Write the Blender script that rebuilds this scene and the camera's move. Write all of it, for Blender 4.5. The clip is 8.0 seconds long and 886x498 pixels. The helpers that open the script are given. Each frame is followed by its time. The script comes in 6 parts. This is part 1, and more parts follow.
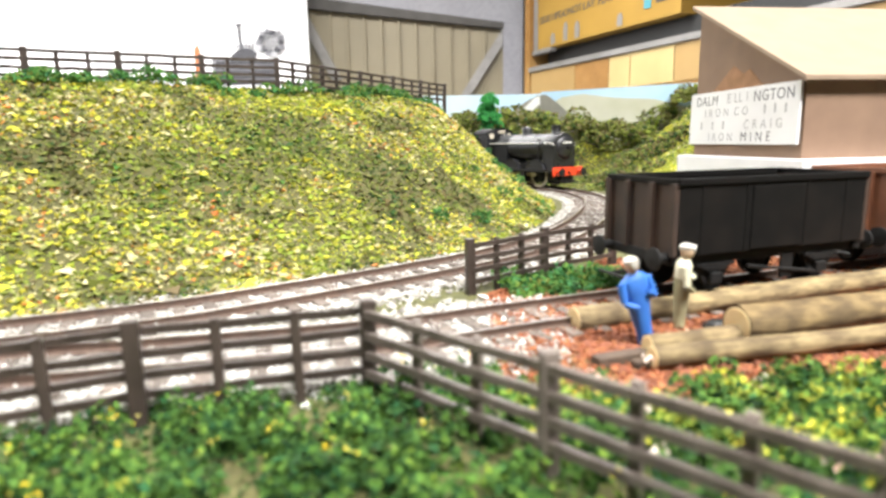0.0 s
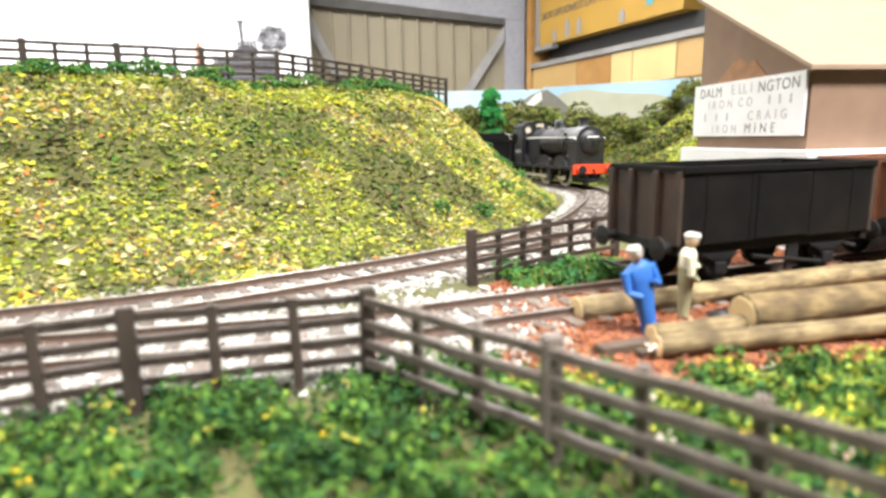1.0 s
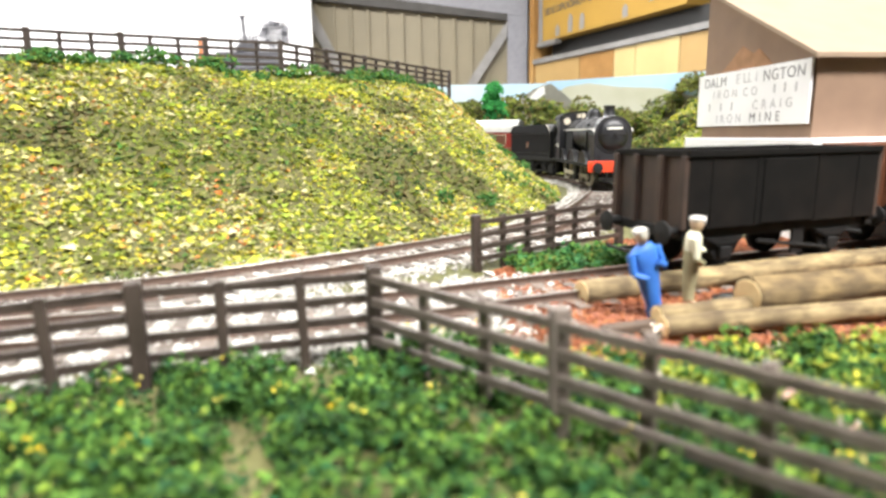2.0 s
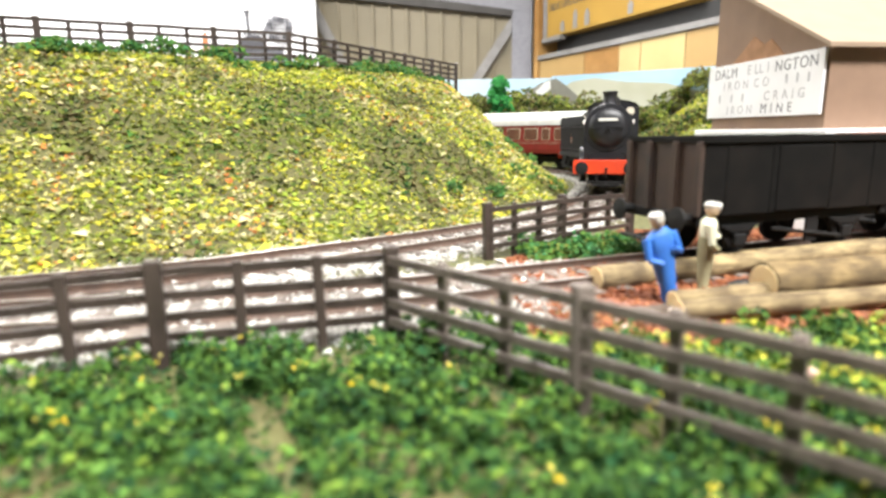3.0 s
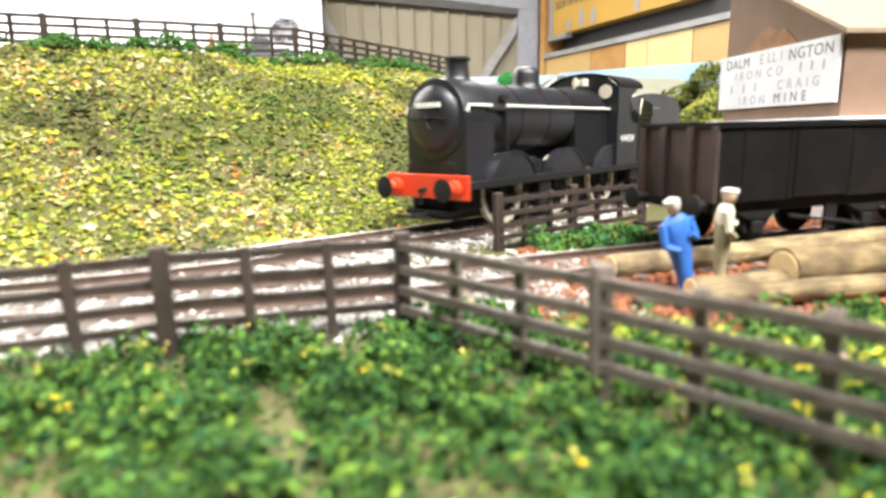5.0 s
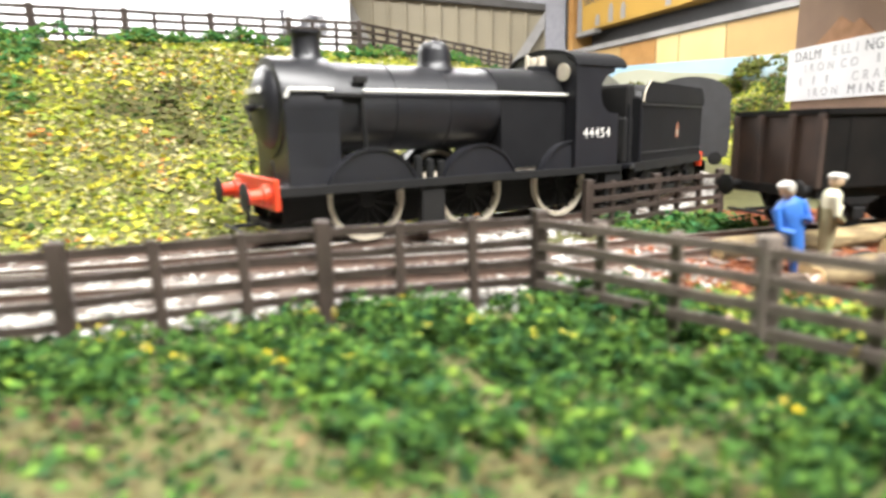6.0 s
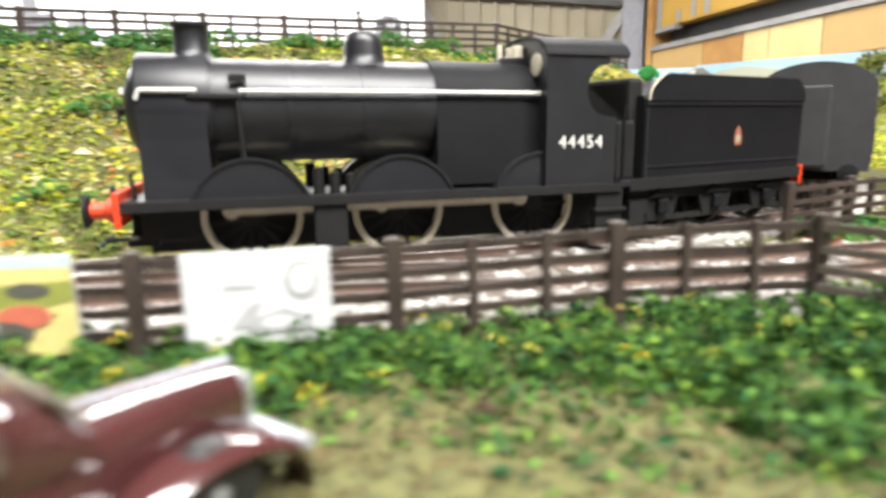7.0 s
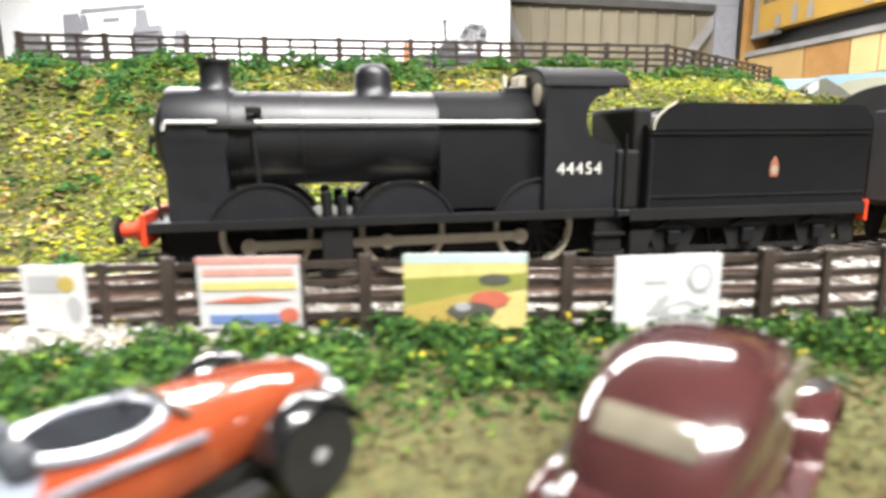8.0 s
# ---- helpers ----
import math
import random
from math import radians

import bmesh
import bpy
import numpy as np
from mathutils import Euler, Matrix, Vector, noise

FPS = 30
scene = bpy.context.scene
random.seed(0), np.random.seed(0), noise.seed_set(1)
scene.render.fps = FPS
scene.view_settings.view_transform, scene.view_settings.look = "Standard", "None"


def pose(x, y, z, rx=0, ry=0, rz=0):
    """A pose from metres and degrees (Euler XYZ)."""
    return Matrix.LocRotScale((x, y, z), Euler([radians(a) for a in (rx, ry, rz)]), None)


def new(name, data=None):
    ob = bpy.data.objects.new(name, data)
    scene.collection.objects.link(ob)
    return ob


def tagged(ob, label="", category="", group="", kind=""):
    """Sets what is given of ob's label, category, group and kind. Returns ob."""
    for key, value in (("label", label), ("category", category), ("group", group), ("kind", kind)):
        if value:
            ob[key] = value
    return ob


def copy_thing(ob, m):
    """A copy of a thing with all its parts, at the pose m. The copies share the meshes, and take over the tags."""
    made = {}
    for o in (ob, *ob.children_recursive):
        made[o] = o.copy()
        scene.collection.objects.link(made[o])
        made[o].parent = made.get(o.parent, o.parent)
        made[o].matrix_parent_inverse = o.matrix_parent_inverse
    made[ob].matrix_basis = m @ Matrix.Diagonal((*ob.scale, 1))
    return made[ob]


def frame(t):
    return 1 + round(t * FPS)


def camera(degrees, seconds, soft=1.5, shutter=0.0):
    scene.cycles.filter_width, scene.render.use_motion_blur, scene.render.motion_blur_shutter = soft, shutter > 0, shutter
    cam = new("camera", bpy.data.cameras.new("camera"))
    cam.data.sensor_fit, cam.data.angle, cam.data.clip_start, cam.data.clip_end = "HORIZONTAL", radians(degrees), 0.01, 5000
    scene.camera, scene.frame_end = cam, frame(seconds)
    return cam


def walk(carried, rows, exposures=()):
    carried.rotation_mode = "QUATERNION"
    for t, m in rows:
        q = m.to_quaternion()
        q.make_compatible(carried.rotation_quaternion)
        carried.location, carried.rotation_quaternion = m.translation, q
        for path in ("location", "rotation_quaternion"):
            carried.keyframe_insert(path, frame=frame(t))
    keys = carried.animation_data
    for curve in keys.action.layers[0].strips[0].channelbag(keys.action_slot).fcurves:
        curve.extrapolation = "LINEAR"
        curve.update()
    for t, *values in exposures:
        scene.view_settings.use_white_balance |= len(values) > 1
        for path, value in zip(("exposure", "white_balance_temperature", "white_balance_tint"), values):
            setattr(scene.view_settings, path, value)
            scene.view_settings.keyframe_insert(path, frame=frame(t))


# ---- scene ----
U = 0.001  # the models are laid out in millimetres
cam = camera(73.5, 8.0, soft=2.8, shutter=0.5)
# seconds, eye in millimetres, yaw, pitch, roll
PATH = [
    (0.0, 20.0, 35.3, 45.1, 0.50, -10.32, -0.96),
    (0.5, 20.0, 35.3, 45.1, 0.61, -10.38, -0.78),
    (1.0, 20.1, 36.8, 42.8, 0.66, -10.56, -0.99),
    (1.5, 20.2, 36.4, 41.0, 0.74, -10.73, -1.01),
    (3.0, 16.6, 35.7, 37.1, 1.12, -11.21, -0.68),
    (3.5, 17.6, 37.3, 35.8, 1.32, -11.28, -0.82),
    (4.0, 17.6, 38.3, 35.6, 1.39, -11.22, -1.04),
    (5.5, 11.1, 35.8, 32.9, 2.47, -11.16, -1.25),
    (6.0, -5.0, 30.9, 32.0, 3.84, -11.41, -1.12),
    (6.5, -22.3, 25.7, 35.1, 5.87, -11.14, -0.92),
    (7.0, -44.0, 22.6, 33.6, 9.76, -11.40, -1.20),
    (7.5, -72.7, -0.4, 39.6, 14.70, -10.78, -1.89),
    (8.0, -97.3, -16.7, 39.6, 16.12, -10.84, -0.68),
]
cam.data.dof.use_dof, cam.data.dof.focus_distance, cam.data.dof.aperture_fstop = True, 0.34, 19.0
walk(cam, [(t, pose(x * U, y * U, z * U, 90 + p, 0, w) @ pose(0, 0, 0, 0, 0, r)) for t, x, y, z, w, p, r in PATH],
     [(0.0, 0.46), (3.0, 0.52), (4.0, 0.55), (5.5, 0.66), (6.0, 0.65), (7.0, 0.56), (8.0, 0.53)])

# ---- world and lamps ----
world = bpy.data.worlds.new("room_air")
world.use_nodes = True
scene.world = world
sky = world.node_tree.nodes.new("ShaderNodeTexSky")
sky.sky_type, sky.sun_disc, sky.sun_elevation, sky.sun_rotation = "NISHITA", False, radians(35), radians(150)
world.node_tree.links.new(sky.outputs[0], world.node_tree.nodes["Background"].inputs[0])
world.node_tree.nodes["Background"].inputs[1].default_value = 0.08


def strip_lamp(x, y, z, length, power, turn=0):
    data = bpy.data.lights.new("strip_lamp", "AREA")
    data.shape, data.size, data.size_y, data.energy, data.color = "RECTANGLE", length, 0.2, power, (1.0, 0.98, 0.955)
    ob = new("strip_lamp", data)
    ob.matrix_world = pose(x, y, z, 0, 0, turn)
    return ob


# the third lamp is added only to brighten the white display board
LAMPS = ((0.5, -0.3, 1.16, 1.5, 70, 0), (-0.35, 1.55, 1.16, 1.5, 48, 0), (-2.15, 1.65, 1.16, 1.5, 84, 0))
for lamp_row in LAMPS:
    strip_lamp(*lamp_row)

# ---- materials ----


def ramp_node(nt, stops):
    r = nt.nodes.new("ShaderNodeValToRGB")
    e = r.color_ramp.elements
    while len(e) < len(stops):
        e.new(0.5)
    for el, (p, c) in zip(e, stops):
        el.position, el.color = p, (*c, 1)
    return r


def mat(name, c1, c2=None, scale=400.0, rough=0.6, metal=0.0, bump=0.15, fine=None, spec=0.5, coat=0.0, dirt=None, dirt_scale=60.0, dirt_amount=0.35, stretch=None, per_object=0.0):
    """A surface with two scales of variation: grain between c1 and c2, and broad stains of dirt."""
    m = bpy.data.materials.new(name)
    m.use_nodes = True
    nt = m.node_tree
    b = nt.nodes["Principled BSDF"]
    co = nt.nodes.new("ShaderNodeTexCoord")
    src = co.outputs["Object"]
    if stretch:
        mp = nt.nodes.new("ShaderNodeMapping")
        mp.inputs["Scale"].default_value = stretch
        nt.links.new(src, mp.inputs[0])
        src = mp.outputs[0]
    n1 = nt.nodes.new("ShaderNodeTexNoise")
    n1.inputs["Scale"].default_value, n1.inputs["Detail"].default_value = scale, 6
    nt.links.new(src, n1.inputs["Vector"])
    c2 = c2 or tuple(v * 0.75 for v in c1)
    r = ramp_node(nt, ((0.3, c2), (0.7, c1)))
    nt.links.new(n1.outputs[0], r.inputs[0])
    colour = r.outputs[0]
    n2 = nt.nodes.new("ShaderNodeTexNoise")
    n2.inputs["Scale"].default_value, n2.inputs["Detail"].default_value = dirt_scale, 4
    nt.links.new(co.outputs["Object"], n2.inputs["Vector"])
    dr = ramp_node(nt, ((0.42, (0, 0, 0)), (0.72, (1, 1, 1))))
    nt.links.new(n2.outputs[0], dr.inputs[0])
    mx = nt.nodes.new("ShaderNodeMix")
    mx.data_type = "RGBA"
    am = nt.nodes.new("ShaderNodeMath")
    am.operation = "MULTIPLY"
    am.inputs[1].default_value = dirt_amount
    nt.links.new(dr.outputs[0], am.inputs[0])
    nt.links.new(am.outputs[0], mx.inputs[0])
    nt.links.new(colour, mx.inputs[6])
    mx.inputs[7].default_value = (*(dirt or tuple(v * 0.6 for v in c1)), 1)
    colour = mx.outputs[2]
    if per_object:
        oi = nt.nodes.new("ShaderNodeObjectInfo")
        hs = nt.nodes.new("ShaderNodeHueSaturation")
        mr = nt.nodes.new("ShaderNodeMapRange")
        mr.inputs[3].default_value, mr.inputs[4].default_value = 1 - per_object, 1 + per_object
        nt.links.new(oi.outputs["Random"], mr.inputs[0])
        nt.links.new(mr.outputs[0], hs.inputs["Value"])
        nt.links.new(colour, hs.inputs["Color"])
        colour = hs.outputs[0]
    nt.links.new(colour, b.inputs["Base Color"])
    rr = nt.nodes.new("ShaderNodeMapRange")
    rr.inputs[3].default_value, rr.inputs[4].default_value = max(0.02, rough - 0.08), min(1, rough + 0.1)
    nt.links.new(n2.outputs[0], rr.inputs[0])
    nt.links.new(rr.outputs[0], b.inputs["Roughness"])
    b.inputs["Metallic"].default_value, b.inputs["Specular IOR Level"].default_value = metal, spec
    b.inputs["Coat Weight"].default_value, b.inputs["Coat Roughness"].default_value = coat, 0.06
    if bump:
        bn = nt.nodes.new("ShaderNodeBump")
        bn.inputs["Strength"].default_value, bn.inputs["Distance"].default_value = bump, 0.0006
        n3 = n1
        if fine:
            n3 = nt.nodes.new("ShaderNodeTexNoise")
            n3.inputs["Scale"].default_value = fine
            nt.links.new(src, n3.inputs["Vector"])
        nt.links.new(n3.outputs[0], bn.inputs["Height"])
        nt.links.new(bn.outputs[0], b.inputs["Normal"])
    return m


def crumb_mat(name, stops, patch_stops, patch_scale, mix=0.5, rough=0.9):
    """Dyed foam crumbs: one colour a crumb, drawn from stops, with broad patches of another mix."""
    m = bpy.data.materials.new(name)
    m.use_nodes = True
    nt = m.node_tree
    b = nt.nodes["Principled BSDF"]
    ge = nt.nodes.new("ShaderNodeNewGeometry")
    ra, rb = ramp_node(nt, stops), ramp_node(nt, patch_stops)
    ra.color_ramp.interpolation = rb.color_ramp.interpolation = "CONSTANT"
    nt.links.new(ge.outputs["Random Per Island"], ra.inputs[0])
    nt.links.new(ge.outputs["Random Per Island"], rb.inputs[0])
    co = nt.nodes.new("ShaderNodeTexCoord")
    n = nt.nodes.new("ShaderNodeTexNoise")
    n.inputs["Scale"].default_value, n.inputs["Detail"].default_value = patch_scale, 3
    nt.links.new(co.outputs["Object"], n.inputs["Vector"])
    st = ramp_node(nt, ((mix - 0.09, (0, 0, 0)), (mix + 0.09, (1, 1, 1))))
    nt.links.new(n.outputs[0], st.inputs[0])
    mx = nt.nodes.new("ShaderNodeMix")
    mx.data_type = "RGBA"
    nt.links.new(st.outputs[0], mx.inputs[0])
    nt.links.new(ra.outputs[0], mx.inputs[6])
    nt.links.new(rb.outputs[0], mx.inputs[7])
    nt.links.new(mx.outputs[2], b.inputs["Base Color"])
    b.inputs["Roughness"].default_value, b.inputs["Specular IOR Level"].default_value = rough, 0.2
    return m


def stops(*cols):
    n = len(cols)
    return tuple((i / n, c) for i, c in enumerate(cols))


YEL, OLI, CRM, LIM = (0.47, 0.44, 0.045), (0.145, 0.17, 0.034), (0.47, 0.43, 0.23), (0.23, 0.3, 0.038)
DGR, GRN, ORA, BRN = (0.03, 0.07, 0.018), (0.05, 0.14, 0.025), (0.6, 0.2, 0.06), (0.15, 0.115, 0.05)
EME, BGR = (0.02, 0.085, 0.03), (0.1, 0.2, 0.035)
M_YELLOW = crumb_mat("yellow_flock", stops(YEL, LIM, OLI, (0.6, 0.55, 0.05), LIM, YEL, (0.22, 0.25, 0.05)), stops(LIM, YEL, CRM, OLI, LIM, OLI), 40.0)
M_CREAM2 = crumb_mat("cream_flock", stops(CRM, YEL, LIM, CRM, OLI, YEL, CRM, BRN, YEL, ORA, OLI, CRM), stops(YEL, OLI, CRM, LIM, OLI, YEL, LIM, OLI), 40.0)
M_SCRUB = crumb_mat("scrub_flock", stops(BRN, OLI, DGR, (0.13, 0.1, 0.05), OLI), stops(OLI, BRN, DGR), 40.0)
M_HILL = crumb_mat("hill_flock", stops(LIM, OLI, (0.22, 0.25, 0.05), OLI, BRN, DGR, OLI, BRN, LIM, OLI, GRN, YEL, OLI), stops(OLI, DGR, (0.22, 0.25, 0.05), OLI, GRN, LIM, BRN, OLI, DGR), 26.0, 0.5)
M_BUSH = crumb_mat("bush_foam", stops((0.04, 0.15, 0.05), GRN, EME, DGR, BGR, (0.05, 0.17, 0.06)), stops(GRN, (0.05, 0.17, 0.06), BGR, GRN, OLI), 60.0)
# the near-black green paints the shadow between the grass clumps
TUR, TUL, GAP_SHADE = (0.058, 0.13, 0.02), (0.026, 0.075, 0.02), (0.01, 0.028, 0.009)
M_GRASS = crumb_mat("meadow_foam", stops(TUR, BGR, TUL, TUR, EME, (0.2, 0.3, 0.04), TUR, DGR, BGR, TUR, TUL, GAP_SHADE), stops(TUL, TUR, GAP_SHADE, BGR, TUL, TUR, DGR, EME), 45.0)
M_DRY = crumb_mat("dry_turf", stops((0.115, 0.083, 0.036), (0.08, 0.06, 0.027), (0.16, 0.115, 0.052), (0.055, 0.042, 0.02)), stops((0.1, 0.076, 0.033), (0.065, 0.047, 0.024), (0.085, 0.074, 0.028)), 70.0)
M_OLIVE = crumb_mat("olive_foam", stops(OLI, DGR, BRN, OLI, BRN), stops(OLI, BRN, LIM, OLI, DGR), 30.0)
M_DARKB = crumb_mat("dark_olive_foam", stops(DGR, OLI, DGR, BRN, (0.06, 0.07, 0.03)), stops(OLI, DGR, BRN), 25.0)
M_CLOD = crumb_mat("bare_soil", stops((0.09, 0.05, 0.028), (0.06, 0.034, 0.02), (0.12, 0.07, 0.04)), stops((0.08, 0.045, 0.026), (0.05, 0.03, 0.018)), 60.0)
M_STONE = crumb_mat("ballast_chips", stops((0.6, 0.59, 0.55), (0.36, 0.34, 0.31), (0.7, 0.69, 0.66), (0.22, 0.2, 0.18), (0.52, 0.5, 0.46)), stops((0.45, 0.43, 0.4), (0.62, 0.6, 0.57), (0.24, 0.22, 0.2)), 40.0)
M_RED = crumb_mat("red_ash", stops((0.24, 0.08, 0.035), (0.18, 0.06, 0.028), (0.28, 0.105, 0.045), (0.14, 0.055, 0.03)), stops((0.3, 0.1, 0.05), (0.4, 0.18, 0.08), (0.2, 0.08, 0.05)), 50.0)
M_EARTH = mat("earth_base", (0.115, 0.11, 0.033), (0.045, 0.048, 0.015), 420, 0.95, bump=0.6, dirt=(0.09, 0.07, 0.028))
M_BED = mat("ballast_bed", (0.36, 0.34, 0.31), (0.17, 0.16, 0.14), 900, 0.95, bump=0.6, dirt=(0.45, 0.4, 0.33))
M_ASHBED = mat("ash_bed", (0.26, 0.085, 0.04), (0.15, 0.05, 0.03), 700, 0.95, bump=0.6)
M_FENCE = mat("fence_plastic", (0.05, 0.037, 0.032), (0.025, 0.019, 0.016), 350, 0.36, bump=0.25, stretch=(1, 1, 0.35), dirt=(0.1, 0.075, 0.06))
M_RAIL = mat("rail_rust", (0.13, 0.08, 0.058), (0.075, 0.05, 0.04), 500, 0.6, bump=0.1)
# paler copy of M_FENCE; light falling on the field fence is in its colour
M_FENCE_LIT = mat("lit_fence_plastic", (0.17, 0.14, 0.12), (0.085, 0.068, 0.058), 350, 0.4, bump=0.25, stretch=(1, 1, 0.35), dirt=(0.24, 0.2, 0.175))
M_RAILTOP = mat("rail_head_steel", (0.55, 0.53, 0.5), (0.4, 0.37, 0.34), 500, 0.3, metal=0.9, bump=0.02)
M_SLEEPER = mat("sleeper_brown", (0.17, 0.135, 0.11), (0.08, 0.065, 0.055), 500, 0.8, per_object=0.25)
M_BLACK = mat("loco_satin_black", (0.0105, 0.011, 0.0145), (0.008, 0.008, 0.0105), 300, 0.42, bump=0.04, spec=0.55, dirt=(0.016, 0.016, 0.017))
M_MATT = mat("loco_matt_black", (0.0055, 0.0057, 0.0068), (0.004, 0.004, 0.005), 300, 0.66, bump=0.05, spec=0.2, dirt=(0.009, 0.0085, 0.0085))
M_BLACK2 = mat("frame_black", (0.008, 0.008, 0.008), (0.005, 0.005, 0.005), 300, 0.7, bump=0.06, spec=0.3, dirt=(0.018, 0.015, 0.012))
M_ORANGE = mat("beam_red", (0.72, 0.06, 0.012), (0.6, 0.045, 0.012), 300, 0.45, bump=0.03, dirt=(0.4, 0.05, 0.02))
M_WHITE = mat("white_line", (0.78, 0.77, 0.72), (0.66, 0.65, 0.6), 400, 0.5, bump=0.02)
M_STEEL = mat("dull_steel", (0.66, 0.6, 0.48), (0.52, 0.46, 0.36), 600, 0.45, metal=0.0, bump=0.03)
M_COAL = mat("coal", (0.02, 0.02, 0.02), (0.005, 0.005, 0.005), 900, 0.5, bump=0.6)
M_MAROON = mat("coach_maroon", (0.2, 0.022, 0.018), (0.16, 0.016, 0.014), 200, 0.35, bump=0.02, dirt=(0.13, 0.02, 0.015))
M_CREST = mat("crest_orange", (0.34, 0.13, 0.07), (0.28, 0.1, 0.055), 600, 0.5, bump=0.0)
M_ROOF = mat("coach_roof", (0.5, 0.49, 0.46), (0.4, 0.39, 0.37), 200, 0.6, bump=0.04)
M_COACHEND = mat("coach_end_grey", (0.045, 0.045, 0.047), (0.035, 0.035, 0.036), 200, 0.55, bump=0.03)
M_WINDOW = mat("coach_window", (0.16, 0.08, 0.05), (0.09, 0.04, 0.03), 120, 0.12, bump=0.0)
M_WAGON = mat("wagon_black", (0.0065, 0.006, 0.0055), (0.004, 0.0038, 0.0035), 220, 0.75, bump=0.1, spec=0.12, dirt=(0.028, 0.02, 0.015), dirt_scale=45)
M_RUST = mat("wagon_rust", (0.04, 0.022, 0.015), (0.018, 0.0125, 0.01), 160, 0.7, bump=0.2, dirt=(0.1, 0.05, 0.026), dirt_scale=50)
M_BROWNW = mat("wagon_bauxite", (0.2, 0.075, 0.035), (0.13, 0.05, 0.025), 220, 0.55, bump=0.1)
M_BARK = mat("log_bark", (0.42, 0.32, 0.155), (0.12, 0.08, 0.04), 620, 0.85, bump=0.9, stretch=(0.22, 1, 1), dirt=(0.075, 0.05, 0.026), dirt_scale=140, dirt_amount=0.85, per_object=0.2)
M_BARKD = mat("brown_bark", (0.3, 0.21, 0.09), (0.09, 0.058, 0.026), 520, 0.85, bump=0.9, stretch=(0.3, 1, 1), dirt=(0.06, 0.04, 0.02), dirt_scale=120, dirt_amount=0.8)
M_CUT = mat("log_cut", (0.74, 0.58, 0.32), (0.6, 0.42, 0.2), 300, 0.8, bump=0.2)
M_BLUE = mat("figure_blue", (0.03, 0.15, 0.5), (0.025, 0.11, 0.4), 300, 0.55, bump=0.05)
M_KHAKI = mat("figure_khaki", (0.32, 0.3, 0.18), (0.24, 0.23, 0.13), 300, 0.6, bump=0.05)
M_CARD = mat("brown_card", (0.24, 0.152, 0.1), (0.2, 0.125, 0.082), 80, 0.8, bump=0.05, dirt=(0.22, 0.14, 0.09), dirt_scale=25)
M_CARDROOF = mat("roof_card", (0.31, 0.225, 0.155), (0.27, 0.195, 0.135), 80, 0.75, bump=0.05, dirt=(0.35, 0.26, 0.185), dirt_scale=18)
M_PAPER = mat("white_paper", (0.86, 0.86, 0.87), (0.8, 0.8, 0.82), 120, 0.7, bump=0.03)
M_CARDW = mat("poster_card", (0.62, 0.62, 0.63), (0.55, 0.55, 0.56), 260, 0.5, bump=0.15, dirt=(0.5, 0.5, 0.5), dirt_scale=90)
M_INK = mat("grey_ink", (0.09, 0.09, 0.1), (0.05, 0.05, 0.06), 900, 0.8, bump=0.0)
M_INKF = mat("faint_ink", (0.24, 0.24, 0.26), (0.16, 0.16, 0.18), 900, 0.8, bump=0.0)
M_INKP = mat("pale_ink", (0.5, 0.5, 0.52), (0.4, 0.4, 0.42), 900, 0.8, bump=0.0)
M_WALL = mat("white_wall", (0.85, 0.85, 0.86), (0.8, 0.8, 0.81), 6, 0.8, bump=0.05, dirt=(0.78, 0.78, 0.76), dirt_scale=2)
M_TANPANEL = mat("tan_sheet", (0.25, 0.215, 0.142), (0.225, 0.192, 0.125), 5, 0.55, bump=0.05, dirt=(0.38, 0.32, 0.21), dirt_scale=2.5)
M_GREYM = mat("grey_steel", (0.3, 0.29, 0.28), (0.22, 0.21, 0.2), 14, 0.5, metal=0.3, bump=0.05)
M_DARKGAP = mat("dark_grey_steel", (0.09, 0.085, 0.08), (0.06, 0.055, 0.05), 12, 0.7)
M_YBOX = mat("yellow_carton", (0.34, 0.2, 0.03), (0.3, 0.175, 0.026), 8, 0.7, bump=0.04, dirt=(0.4, 0.24, 0.045), dirt_scale=4)
M_WOODSH = mat("shelf_wood", (0.32, 0.165, 0.045), (0.25, 0.125, 0.032), 9, 0.6, bump=0.08, stretch=(0.3, 3, 3), dirt=(0.56, 0.36, 0.14), dirt_scale=4, per_object=0.12)
M_PALEW = mat("pale_board", (0.36, 0.23, 0.085), (0.31, 0.195, 0.07), 9, 0.6, bump=0.05, dirt=(0.52, 0.36, 0.15), dirt_scale=4)
M_PALEWW = mat("cream_board", (0.5, 0.38, 0.17), (0.44, 0.33, 0.14), 9, 0.6, bump=0.05, dirt=(0.6, 0.46, 0.22), dirt_scale=4)
M_POST = mat("grey_white_paint", (0.33, 0.33, 0.36), (0.29, 0.29, 0.32), 6, 0.7, bump=0.05)
# dark grey, set low so the unseen walls and ceiling bounce little fill light
M_SHED = mat("grey_shed_wall", (0.12, 0.117, 0.11), (0.095, 0.092, 0.086), 6, 0.8, bump=0.05)
M_FLOOR = mat("concrete_floor", (0.2, 0.19, 0.18), (0.15, 0.145, 0.14), 8, 0.8, bump=0.1)
M_PLUM = mat("car_plum_enamel", (0.058, 0.021, 0.02), (0.047, 0.017, 0.016), 200, 0.16, bump=0.0, coat=1.0, dirt=(0.095, 0.025, 0.026))
M_ORCAR = mat("car_orange_enamel", (0.27, 0.05, 0.017), (0.22, 0.04, 0.014), 200, 0.15, bump=0.0, coat=1.0, dirt=(0.4, 0.1, 0.04))
M_TYRE = mat("tyre_black", (0.02, 0.02, 0.02), (0.012, 0.012, 0.012), 500, 0.5, bump=0.05)
